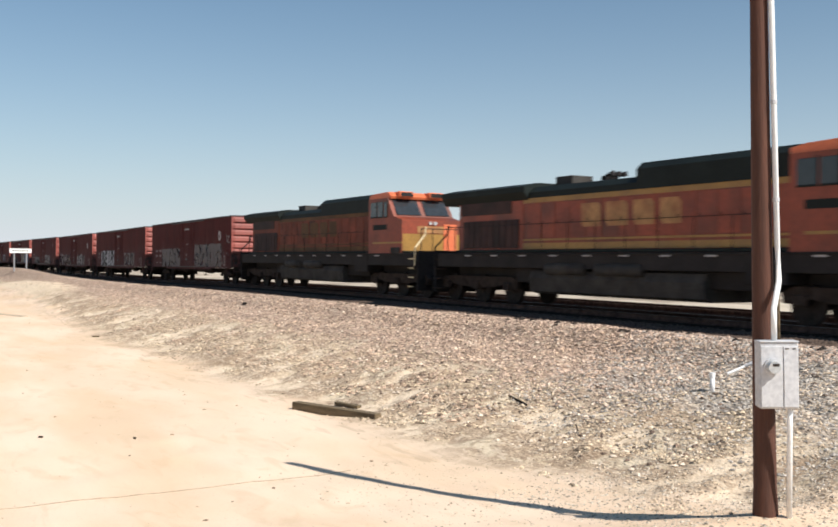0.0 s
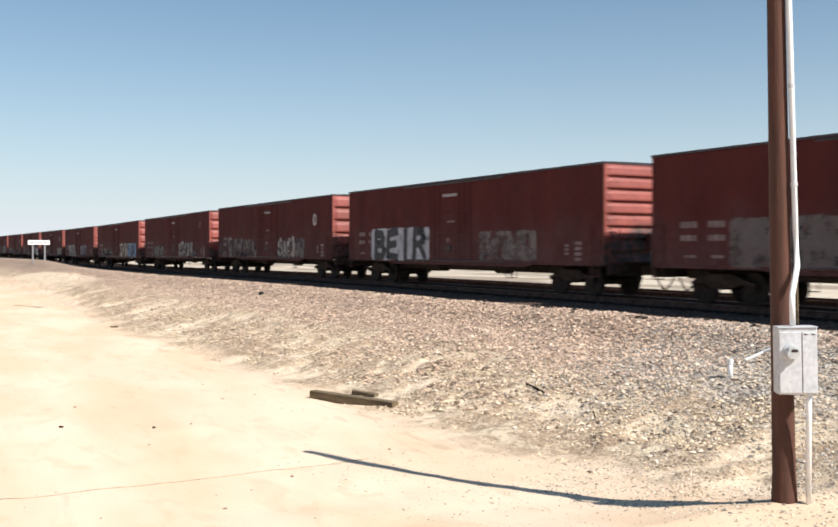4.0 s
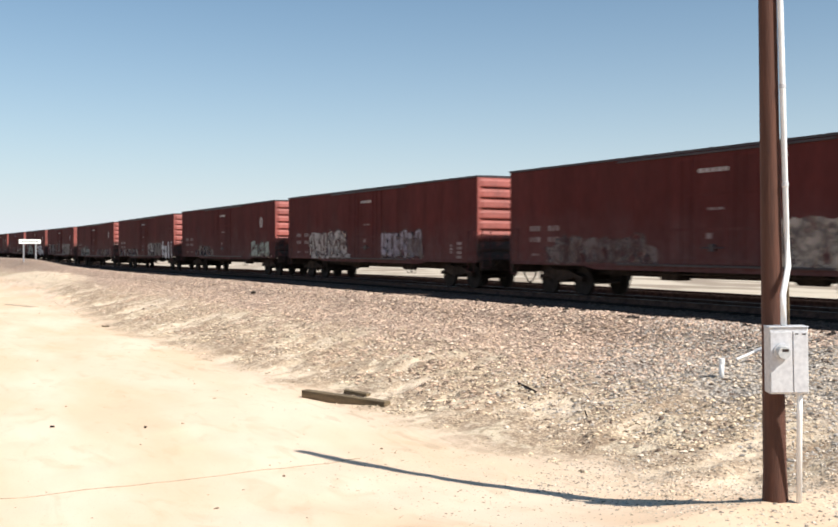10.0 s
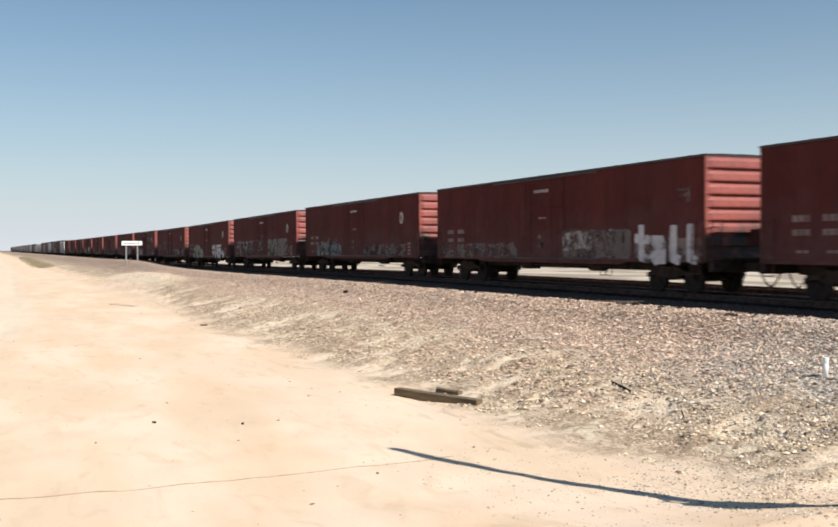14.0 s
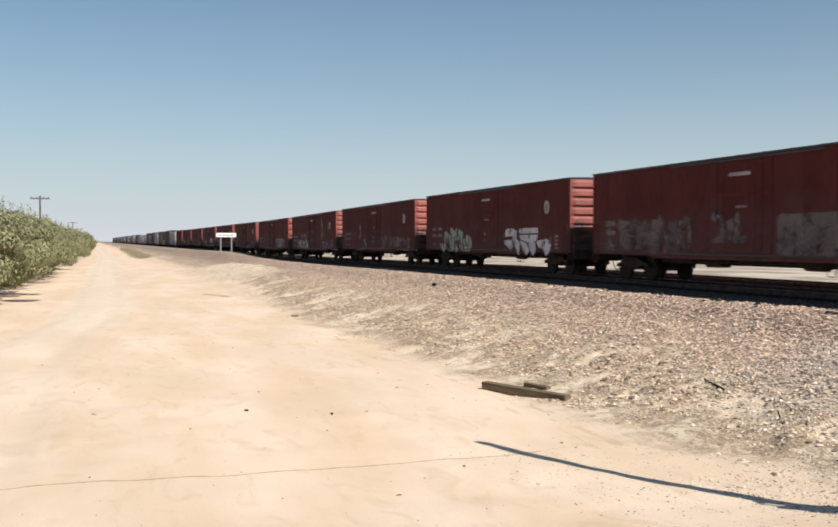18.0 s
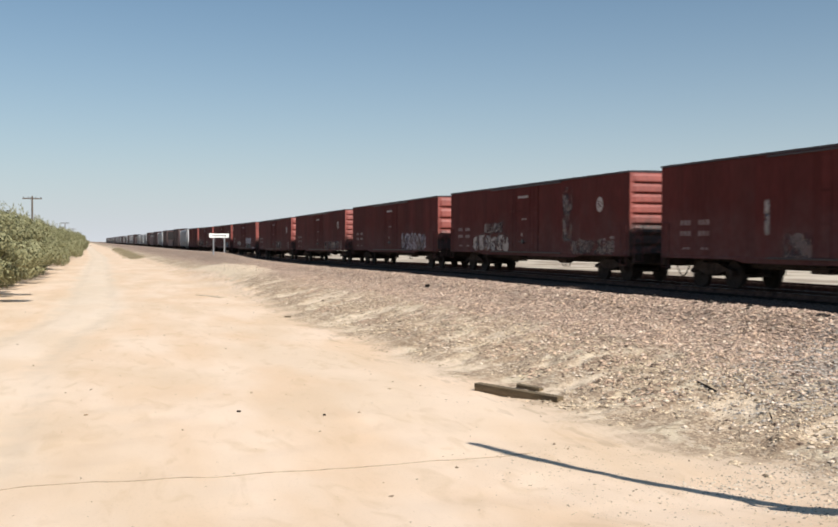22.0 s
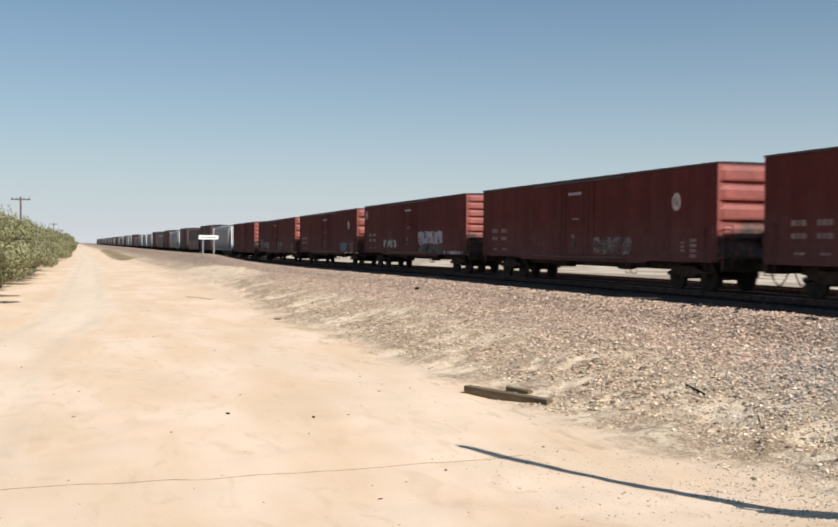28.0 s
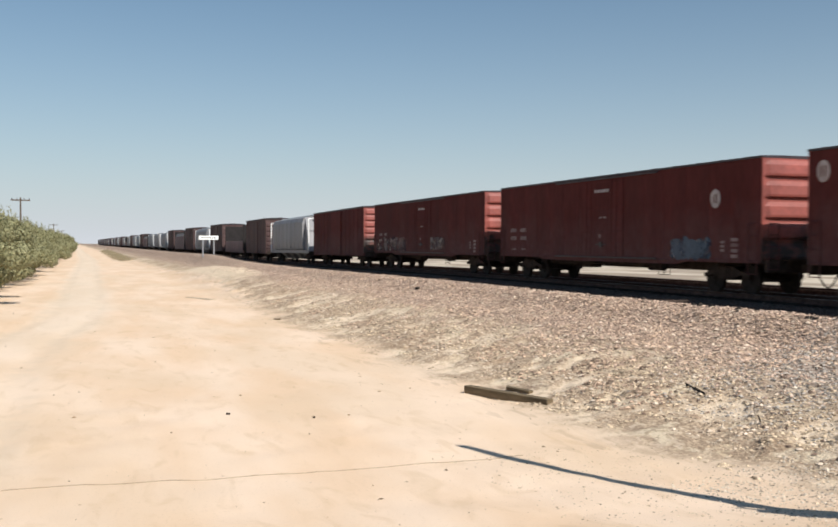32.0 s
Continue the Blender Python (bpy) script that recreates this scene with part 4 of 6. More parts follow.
def car_end_details(t, y, out, length):
    """Coupler, brake gear and hand grips at one end."""
    cp = Shape().box(-0.13, 0.13, min(y, y + out * 0.8), max(y, y + out * 0.8), 0.72, 0.98, 0.02).box(-0.2, 0.2, min(y + out * 0.75, y + out * 1.15), max(y + out * 0.75, y + out * 1.15), 0.68, 1.02, 0.05)
    part("coupler", cp, DARK, t, "black knuckle coupler")
    part("end_sill", Shape().box(-1.4, 1.4, min(y, y + out * 0.12), max(y, y + out * 0.12), 0.72, 1.1, 0.02), DARK, t)
    hose = Shape().pipe([(0.45 + 0.05 * a, y + out * (0.2 + 0.8 * a), 0.72 - 0.45 * math.sin(a * math.pi)) for a in [k / 8 for k in range(9)]], 0.025, 6)
    part("air_hose", hose, DARK, t)


LENGTH = 18.77
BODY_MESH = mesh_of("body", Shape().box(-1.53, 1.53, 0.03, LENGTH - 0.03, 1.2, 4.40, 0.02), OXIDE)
END_A = [mesh_of("end_wall", end_wall(5, y, o), LIT_END_RED) for y, o in ((0.0, -1), (LENGTH, 1))]
END_B = [mesh_of("end_wall", end_wall(8, y, o), LIT_END_RED) for y, o in ((0.0, -1), (LENGTH, 1))]
# side plates either side of the door opening
PANEL_W = (LENGTH - 3.5) / 12
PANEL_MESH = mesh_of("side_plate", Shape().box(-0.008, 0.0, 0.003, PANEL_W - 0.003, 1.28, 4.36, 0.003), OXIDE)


def roof_shape(length):
    sh = Shape().prism([(-1.56, 4.39), (-1.56, 4.455), (-0.8, 4.475), (0, 4.48), (0.8, 4.475), (1.56, 4.455), (1.56, 4.39)], "y", -0.04, length + 0.04)
    k = 0.7
    while k < length:
        sh.prism([(-1.54, 4.45), (-0.8, 4.47), (0, 4.475), (0.8, 4.47), (1.54, 4.45), (1.54, 4.468), (0.8, 4.49), (0, 4.498), (-0.8, 4.49), (-1.54, 4.468)], "y", k - 0.04, k + 0.04)
        k += 1.25
    return sh


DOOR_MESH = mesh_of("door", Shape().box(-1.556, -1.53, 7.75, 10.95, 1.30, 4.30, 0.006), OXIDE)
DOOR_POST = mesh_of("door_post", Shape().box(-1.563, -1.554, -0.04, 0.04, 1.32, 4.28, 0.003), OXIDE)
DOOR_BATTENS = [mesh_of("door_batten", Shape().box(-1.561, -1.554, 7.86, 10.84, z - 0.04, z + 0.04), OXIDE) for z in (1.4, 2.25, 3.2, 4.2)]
DOOR_ROD = mesh_of("door_rod", Shape().tube((-1.568, 0, 1.24), (-1.568, 0, 4.34), 0.011, 6), OXIDE)


def boxcar_template():
    t = thing("boxcar", "dark red steel boxcar with ribbed ends and faded graffiti", "boxcar", "boxcars of the freight train")
    part("body", BODY_MESH, None, t, "grimy oxide-red steel body with shade in its paint")
    for s in (-1, 1):
        for k in range(12):
            y = k * PANEL_W if k < 6 else k * PANEL_W + 3.5
            p = part("side_plate", PANEL_MESH, None, t)
            p.matrix_basis = pose(-1.53, y, 0) if s < 0 else pose(1.53, y + PANEL_W, 0, 0, 0, 180)
    part("roof", roof_shape(LENGTH), ROOF, t, "dark ribbed steel roof")
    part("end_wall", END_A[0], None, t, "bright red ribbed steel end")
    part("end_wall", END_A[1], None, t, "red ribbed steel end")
    door = part("door", DOOR_MESH, None, t, "wide red plug door")
    for y in (7.8, 8.85, 9.85, 10.9):
        part("door_post", DOOR_POST, None, door).matrix_basis = pose(0, y, 0)
    for mesh in DOOR_BATTENS:
        part("door_batten", mesh, None, door)
    for y in (8.2, 8.55, 10.1, 10.45):
        part("door_rod", DOOR_ROD, None, door).matrix_basis = pose(0, y, 0)
    part("door_handle", Shape().tube((-1.60, 8.9, 1.75), (-1.60, 9.7, 1.75), 0.02, 6).box(-1.62, -1.56, 9.2, 9.4, 1.65, 1.85), ROOF, door)
    back = part("door", DOOR_MESH, None, t, "wide red plug door")
    back.matrix_basis = pose(0, LENGTH + 0.08, 0, 0, 0, 180)
    for z, o in ((1.25, 0.05), (4.33, 0.03)):
        part("door_track", Shape().box(-1.60, -1.53, 5.5, 13.1, z - 0.03, z + 0.03, 0.005), ROOF, t)
    # side sills: deeper between the trucks
    sill = Shape().box(-1.55, -1.40, 0.1, LENGTH - 0.1, 1.18, 1.28, 0.01)
    sill.prism([(3.7, 1.2), (14.9, 1.2), (14.2, 1.08), (4.4, 1.08)], "x", -1.53, -1.45)
    part("side_sill", sill, OXIDE, t)
    part("side_sill", Shape().box(1.40, 1.55, 0.1, LENGTH - 0.1, 1.18, 1.28, 0.01), OXIDE, t)
    part("centre_sill", Shape().box(-0.25, 0.25, 0.1, LENGTH - 0.1, 0.68, 0.97, 0.02), DARK, t)
    part("brake_cylinder", Shape().tube((-0.6, 6.4, 0.78), (-0.6, 7.3, 0.78), 0.17, 12), DARK, t)
    part("air_reservoir", Shape().box(-0.9, -0.4, 11.2, 12.0, 0.62, 0.97, 0.03), DARK, t)
    piping = Shape().tube((-1.2, 4.4, 0.82), (-1.2, 14.2, 0.80), 0.025, 6)
    for y in (4.6, 6.5, 8.2, 10.1, 12.4, 14.0):
        piping.tube((-1.2, y, 0.8), (-1.0, y, 0.98), 0.02, 6)
    part("brake_pipe", piping, DARK, t)
    for y in (0.32, LENGTH - 0.32):
        ladder(t, -1.60, y, 0.85, 2.4)
        ladder(t, 1.60, y, 0.85, 2.4)
    for y in (4.9, 5.3, 13.2):
        part("stirrup_step", Shape().tube((-1.5, y - 0.15, 0.95), (-1.5, y - 0.15, 0.52), 0.014, 6).tube((-1.5, y + 0.15, 0.95), (-1.5, y + 0.15, 0.52), 0.014, 6).tube((-1.5, y - 0.15, 0.52), (-1.5, y + 0.15, 0.52), 0.014, 6), DARK, t)
    ladder(t, -1.25, -0.22, 1.0, 2.4, "x", 0.36)
    part("brake_platform", Shape().box(-0.9, 0.9, -0.5, -0.12, 1.28, 1.33, 0.01).tube((-0.8, -0.12, 1.05), (-0.8, -0.48, 1.28), 0.02, 6).tube((0.8, -0.12, 1.05), (0.8, -0.48, 1.28), 0.02, 6), DARK, t)
    wheel = Shape()
    for k in range(16):
        a, b = k * math.pi / 8, (k + 1) * math.pi / 8
        wheel.tube((0.35 + 0.26 * math.cos(a), -0.3, 1.95 + 0.26 * math.sin(a)), (0.35 + 0.26 * math.cos(b), -0.3, 1.95 + 0.26 * math.sin(b)), 0.018, 6)
    for k in range(4):
        a = k * math.pi / 2
        wheel.tube((0.35, -0.3, 1.95), (0.35 + 0.26 * math.cos(a), -0.3, 1.95 + 0.26 * math.sin(a)), 0.014, 6)
    part("brake_wheel", wheel.tube((0.35, -0.3, 1.95), (0.35, -0.1, 1.95), 0.03, 6), OXIDE, t, "small red hand-brake wheel")
    part("brake_housing", Shape().box(0.15, 0.55, -0.2, -0.1, 1.7, 2.2, 0.02), OXIDE, t)
    car_end_details(t, 0.0, -1, LENGTH)
    car_end_details(t, LENGTH, 1, LENGTH)
    truck(t, 2.25)
    truck(t, LENGTH - 2.25)
    return t


# ---- paint on the sides ----
PLANE = -1.551


def flat(sh, outline, x, th=0.003):
    """A thin plate of (y, z) outline on the near side."""
    return sh.prism(outline, "x", x - th, x)


def bars(t, y0, y1, z0, z1, rows=1, cols=1, mat=None, name="stencil_bar"):
    """Plain bars in place of stencilled writing; the reading order runs towards the leading end."""
    h, w = (z1 - z0) / rows, (y1 - y0) / cols
    for r in range(rows):
        for c in range(cols):
            sh = Shape()
            ya = y0 + w * (c + 0.12)
            flat(sh, [(ya, z0 + h * (r + 0.18)), (ya + w * 0.76, z0 + h * (r + 0.18)), (ya + w * 0.76, z0 + h * (r + 0.82)), (ya, z0 + h * (r + 0.82))], PLANE - 0.014 if 7.6 < ya < 11 else PLANE)
            part(name, sh, mat or STENCIL, t)


def emblem(t, y=2.2, z=3.24, rx=0.25, rz=0.31):
    """A round white emblem with two plain red slots."""
    sh = Shape()
    flat(sh, [(y + rx * math.cos(a), z + rz * math.sin(a)) for a in [k * math.pi / 12 for k in range(24)]], PLANE)
    e = part("emblem", sh, WHITE, t, "round faded white emblem")
    for dy in (-0.075, 0.075):
        s2 = flat(Shape(), [(y + dy - 0.03, z - 0.15), (y + dy + 0.03, z - 0.15), (y + dy + 0.03, z + 0.15), (y + dy - 0.03, z + 0.15)], PLANE - 0.004)
        part("emblem_slot", s2, OXIDE, e)


def patch(t, y0, y1, z0, z1, kind, seed, ragged=0.12):
    """A worn field of spray paint with an uneven outline."""
    z0 = max(z0, 1.2)
    rng = random.Random(seed)
    top, bottom = [], []
    n = max(8, round((y1 - y0) / 0.13))
    for k in range(n + 1):
        y = y0 + (y1 - y0) * k / n
        edge = 0.8 if k in (0, n) else 1.0
        mid = (z0 + z1) / 2
        step_ = 0.5 + 0.5 * lumps(y * 1.7, seed, 3) if k % 3 else rng.random()
        top.append((y, mid + (z1 - mid) * edge * (1 - ragged * 2 * step_)))
        bottom.append((y, mid - (mid - z0) * edge * (1 - ragged * rng.random())))
    sh = Shape()
    flat(sh, bottom + top[::-1], PLANE - 0.0015)
    part("graffiti", sh, spray(kind), t, "faded spray-painted patch")


STROKES = {
    "B": [[(0.1, 0), (0.1, 1), (0.7, 0.95), (0.8, 0.75), (0.65, 0.52), (0.15, 0.5)], [(0.65, 0.52), (0.9, 0.28), (0.75, 0.02), (0.1, 0)]],
    "E": [[(0.9, 1), (0.15, 0.95), (0.1, 0.05), (0.9, 0)], [(0.15, 0.5), (0.75, 0.52)]],
    "I": [[(0.5, 0), (0.5, 1)]],
    "R": [[(0.1, 0), (0.1, 1), (0.75, 0.95), (0.85, 0.7), (0.6, 0.5), (0.15, 0.48)], [(0.5, 0.5), (0.95, 0)]],
    "t": [[(0.4, 1), (0.4, 0.1), (0.85, 0.02)], [(0.05, 0.66), (0.85, 0.68)]],
    "a": [[(0.15, 0.62), (0.7, 0.66), (0.8, 0.5), (0.8, 0.0)], [(0.8, 0.36), (0.25, 0.34), (0.1, 0.16), (0.35, 0.0), (0.8, 0.12)]],
    "l": [[(0.4, 1), (0.4, 0.08), (0.7, 0.02)]],
}


def lettering(t, y0, y1, z0, z1, word, kind, weight=0.16, seed=1, x=None):
    """Sprayed letter shapes built from broad strokes."""
    z0 = max(z0, 1.2)
    rng = random.Random(seed)
    w = (y1 - y0) / len(word)
    for k, c in enumerate(word):
        sh, n = Shape(), 0
        dz, lean = 0.1 * (z1 - z0) * rng.random(), 0.12 * (rng.random() - 0.5)
        for line in STROKES[c]:
            pts = [(y1 - w * (k + 0.06 + 0.88 * (u + lean * v)), z0 + dz + (z1 - z0) * (0.9 + 0.1 * rng.random()) * v) for u, v in line]
            for p, q in zip(pts, pts[1:]):
                d = Vector((q[0] - p[0], q[1] - p[1]))
                if d.length < 1e-4:
                    continue
                e = d.normalized() * weight * 0.35
                s = Vector((-d.y, d.x)).normalized() * weight * (0.42 + 0.16 * rng.random())
                a, b = Vector(p) - e, Vector(q) + e
                n += 1
                flat(sh, [tuple(a + s), tuple(a * 0.5 + b * 0.5 + s * 1.1), tuple(b + s), tuple(b - s), tuple(a - s)], (PLANE - 0.006 if x is None else x) - 0.0006 * n, 0.0004)
        part("graffiti_letter", sh, spray(kind), t, "sprayed graffiti letter")


def scrawl(t, y0, y1, z0, z1, kind, weight=0.14, seed=1, x=None):
    """A tangle of sprayed loops and hooks that cannot be read."""
    z0 = max(z0, 1.22)
    rng = random.Random(seed)
    count = max(3, round((y1 - y0) / 0.42))
    for k in range(count):
        cy = y0 + (y1 - y0) * (k + 0.5) / count
        half, tall = (y1 - y0) / count * 0.62, (z1 - z0) * (0.75 + 0.25 * rng.random())
        a0, turn = rng.random() * 6.283, rng.choice((-1, 1)) * (2.2 + 3.2 * rng.random())
        pts = []
        for j in range(10):
            a = a0 + turn * j / 9
            pts.append(Vector((cy + half * math.cos(a) * (0.8 + 0.2 * rng.random()), z0 + tall * 0.5 + tall * 0.5 * math.sin(a))))
        sh = Shape()
        for j, p in enumerate(pts):
            d = pts[min(j + 1, 9)] - pts[max(j - 1, 0)]
            s = Vector((-d.y, d.x)).normalized() * weight * (0.3 + 0.35 * rng.random())
            xx = (PLANE - 0.006 if x is None else x) - 0.0012 * k - 0.0001 * j
            sh.v += [(xx, p.x + s.x, p.y + s.y), (xx, p.x - s.x, p.y - s.y)]
        sh.f = [(2 * j, 2 * j + 1, 2 * j + 3, 2 * j + 2) for j in range(9)]
        part("graffiti_stroke", sh, spray(kind), t, "worn looping graffiti stroke")


def throwup(t, y0, y1, z0, z1, fill, line, seed, count=None, weight=0.07):
    """A row of jagged, crowded letter shapes with the gaps and inner lines left in a second paint."""
    z0 = max(z0, 1.2)
    rng = random.Random(seed)
    n = count or max(3, round((y1 - y0) / 0.72))
    w, zc, hz = (y1 - y0) / n, (z0 + z1) / 2, (z1 - z0) / 2
    for k in range(n):
        cy, half, top = y0 + w * (k + 0.5), w * 0.54, hz * (0.78 + 0.22 * rng.random())
        ring = []
        for j in range(12):
            a = 2 * math.pi * (j + 0.6 * rng.random()) / 12
            c, q = math.cos(a), math.sin(a)
            r = (0.78 + 0.26 * rng.random()) / max(abs(c), abs(q)) ** 0.85
            ring.append((cy + half * r * c, max(z0, zc - hz + top + top * min(1.15, max(-1.0, r * q)))))
        part("graffiti", flat(Shape(), ring, PLANE - 0.003 - 0.0007 * k, 0.0005), spray(fill), t, "jagged spray-painted letter shape")
        sh, x = Shape(), PLANE - 0.0042 - 0.0007 * n - 0.0002 * k

        def stroke(p, q, s):
            d = Vector((q[0] - p[0], q[1] - p[1]))
            if d.length > 1e-4:
                e = Vector((-d.y, d.x)).normalized() * s * 0.5
                i = len(sh.v)
                sh.v += [(x, p[0] + e.x, p[1] + e.y), (x, q[0] + e.x, q[1] + e.y), (x, q[0] - e.x, q[1] - e.y), (x, p[0] - e.x, p[1] - e.y)]
                sh.f.append((i, i + 1, i + 2, i + 3))
        for j in range(12):
            if rng.random() < 0.55:
                stroke(ring[j], ring[(j + 1) % 12], weight * (0.6 + 0.6 * rng.random()))
        for _ in range(2):
            p = (cy + half * rng.uniform(-0.6, 0.6), zc + hz * rng.uniform(0.1, 0.7))
            q = (p[0] + half * rng.uniform(-0.5, 0.5), zc - hz * rng.uniform(0.0, 0.6))
            stroke(p, q, weight * (0.9 + rng.random()))
            stroke(q, (q[0] + half * rng.uniform(-0.7, 0.7), q[1] + hz * rng.uniform(-0.2, 0.5)), weight)
        tagged(part("graffiti_line", sh, spray(line), t, "thin lines between sprayed letters"), kind="stuff")


def drip_tag(t, y0, y1, z0, z1, kind):
    """A flat-topped white tag whose lower edge runs out into points; the pieces run from the trailing end forwards."""
    w, h = y1 - y0, z1 - z0

    def at(u, v):
        return (y1 - u * w, z0 + v * h)
    pieces = [[(0.0, 0.70), (0.03, 0.93), (0.08, 1.0), (0.20, 1.0), (0.24, 0.90), (0.24, 0.72), (0.17, 0.72), (0.08, 0.70)],
              [(0.0, 0.56), (0.17, 0.58), (0.21, 0.38), (0.15, 0.16), (0.10, 0.30), (0.02, 0.40)],
              [(0.23, 0.95), (0.29, 0.90), (0.28, 0.62), (0.36, 0.46), (0.33, 0.0), (0.26, 0.30), (0.19, 0.60)],
              [(0.36, 1.0), (0.74, 1.0), (0.74, 0.82), (0.40, 0.80), (0.33, 0.86)],
              [(0.34, 0.76), (0.74, 0.76), (0.72, 0.58), (0.62, 0.46), (0.50, 0.50), (0.38, 0.60)],
              [(0.36, 0.56), (0.50, 0.46), (0.56, 0.20), (0.50, 0.02), (0.42, 0.22)],
              [(0.54, 0.46), (0.68, 0.48), (0.70, 0.24), (0.64, 0.0), (0.58, 0.20)],
              [(0.71, 0.54), (0.92, 0.62), (1.0, 0.40), (0.96, 0.14), (0.90, 0.02), (0.84, 0.30), (0.76, 0.30)]]
    for p in pieces:
        part("graffiti_stroke", flat(Shape(), [at(*q) for q in p], PLANE - 0.004), spray(kind), t, "sprayed white graffiti stroke")


def end_ticks(t):
    """Small white bars on the far edge of the ribbed end."""
    for k, z in enumerate((4.22, 3.78, 3.36, 2.94)):
        part("end_stencil_bar", Shape().box(0.78 + 0.08 * (k % 2), 1.22, -0.135, -0.02, z, z + 0.05), SIGN_WHITE, t, "small white bar")


def marks(t, right=True, door=True, left=True, disc=True):
    """The small stencils that most of these cars carry."""
    if door:
        bars(t, 8.75, 9.85, 3.76, 3.94, 1, 5, WHITE)
        bars(t, 8.9, 9.5, 2.75, 2.86, 1, 2)
        bars(t, 9.3, 9.55, 1.95, 2.2, 1, 1)
    if left:
        for g in (15.95, 16.98):
            bars(t, g, g + 0.64, 2.26, 2.54, 1, 3)
            bars(t, g, g + 0.64, 1.90, 2.16, 1, 3)
            bars(t, g + 0.05, g + 0.5, 1.46, 1.58, 1, 2)
    if right:
        bars(t, 1.0, 1.45, 1.3, 2.0, 4, 1)
        bars(t, 1.7, 1.95, 1.5, 1.9, 3, 1)
    if disc:
        emblem(t)


first_box = boxcar_template()
boxes = [first_box] + [copy_thing(first_box, Matrix()) for k in range(18)]
for k, car in enumerate(boxes):
    ws = [o for o in car.children_recursive if o.name.startswith("wheelset")]
    if k:
        WHEELSETS += ws
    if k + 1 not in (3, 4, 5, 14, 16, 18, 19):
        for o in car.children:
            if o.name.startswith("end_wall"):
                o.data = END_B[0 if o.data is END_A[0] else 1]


def note(k, words):
    tagged(boxes[k - 1], "dark red steel boxcar " + words)


c = boxes[0]
marks(c)
patch(c, 1.75, 7.5, 1.24, 2.8, "flatgrey", 1, 0.07)
patch(c, 11.0, 15.8, 1.15, 2.6, "flatgrey", 2, 0.08)
scrawl(c, 0.2, 1.05, 2.75, 3.3, "pale", 0.07, 3)
scrawl(c, 0.5, 1.7, 1.5, 2.3, "grey", 0.09, 71)
scrawl(c, 2.4, 6.9, 1.5, 2.5, "grey", 0.06, 4)
note(1, "with large faded grey graffiti patches")
c = boxes[1]
marks(c, disc=False)
patch(c, 10.9, 16.3, 1.08, 2.66, "chalk", 5, 0.05)
lettering(c, 11.2, 16.05, 1.28, 2.42, "BEIR", "black", 0.34, 6)
patch(c, 3.5, 7.2, 1.3, 2.4, "grey", 7, 0.05)
note(2, "with black block letters on a white ground")
c = boxes[2]
marks(c)
patch(c, 3.6, 7.6, 1.18, 2.4, "faded", 8, 0.2)
throwup(c, 3.6, 7.6, 1.2, 2.5, "pale", "gap", 9, 6)
patch(c, 11.2, 18.3, 1.1, 2.5, "faded", 10, 0.25)
throwup(c, 11.4, 16.6, 1.2, 2.35, "faded", "gap", 11)
note(3, "with white emblem and grey-white lettering")
c = boxes[3]
marks(c, disc=False)
patch(c, 3.0, 8.0, 1.12, 1.75, "faded", 72, 0.3)
throwup(c, 3.9, 7.8, 1.25, 2.5, "pale", "gap", 12, 7, 0.1)
patch(c, 11.6, 16.2, 1.12, 1.8, "faded", 13, 0.25)
throwup(c, 12.2, 15.4, 1.25, 2.35, "flatgrey", "faded", 14, 4)
bars(c, 2.0, 2.35, 3.3, 3.75, 3, 2)
scrawl(c, 0.3, 1.2, 2.8, 3.2, "faded", 0.08, 15)
note(4, "with tall pale graffiti lettering along the sill")
c = boxes[4]
marks(c, disc=False)
patch(c, 4.35, 7.6, 1.2, 2.55, "cream", 16, 0.12)
patch(c, 0.95, 4.35, 1.12, 2.5, "blue", 17, 0.08)
scrawl(c, 1.1, 4.3, 1.5, 2.4, "deepblue", 0.16, 18)
scrawl(c, 2.2, 4.2, 2.0, 2.45, "skyblue", 0.07, 73)
scrawl(c, 4.6, 7.4, 1.6, 2.4, "faded", 0.16, 19)
patch(c, 11.4, 16.8, 1.1, 1.9, "faded", 74, 0.3)
throwup(c, 11.8, 16.2, 1.25, 2.2, "faded", "gap", 20)
note(5, "with blue and cream graffiti along the sill")
c = boxes[5]
marks(c, disc=False)
patch(c, 4.0, 7.9, 1.25, 2.2, "faded", 21, 0.15)
throwup(c, 4.1, 7.8, 1.3, 2.72, "lilac", "gap", 75, 6)
patch(c, 10.9, 15.6, 1.08, 1.5, "pale", 61, 0.25)
throwup(c, 11.3, 15.9, 1.3, 2.65, "pale", "gap", 23, 6, 0.1)
note(6, "with lilac-grey graffiti beside the door")
c = boxes[6]
marks(c)
throwup(c, 0.9, 3.9, 1.15, 2.25, "green", "gap", 24, 4, 0.1)
patch(c, 0.5, 4.2, 1.1, 1.5, "faded", 25, 0.3)
patch(c, 11.2, 15.4, 1.1, 1.75, "faded", 26, 0.3)
throwup(c, 11.9, 14.4, 1.25, 2.05, "faded", "gap", 81)
note(7, "with white emblem and pale green graffiti")
c = boxes[7]
marks(c, right=False, disc=False)
patch(c, 3.6, 8.0, 1.25, 2.35, "flatgrey", 76, 0.15)
throwup(c, 4.5, 7.8, 1.5, 2.4, "pale", "gap", 27, 5, 0.1)
scrawl(c, 0.5, 1.1, 3.0, 3.5, "faded", 0.14, 77)
patch(c, 0.1, 3.4, 1.0, 2.0, "grey", 28, 0.15)
lettering(c, 0.15, 3.35, 1.02, 2.25, "tall", "white", 0.3, 29)
patch(c, 11.2, 18.4, 1.02, 1.95, "faded", 30, 0.25)
note(8, "with bold white graffiti beside its end")
c = boxes[8]
marks(c)
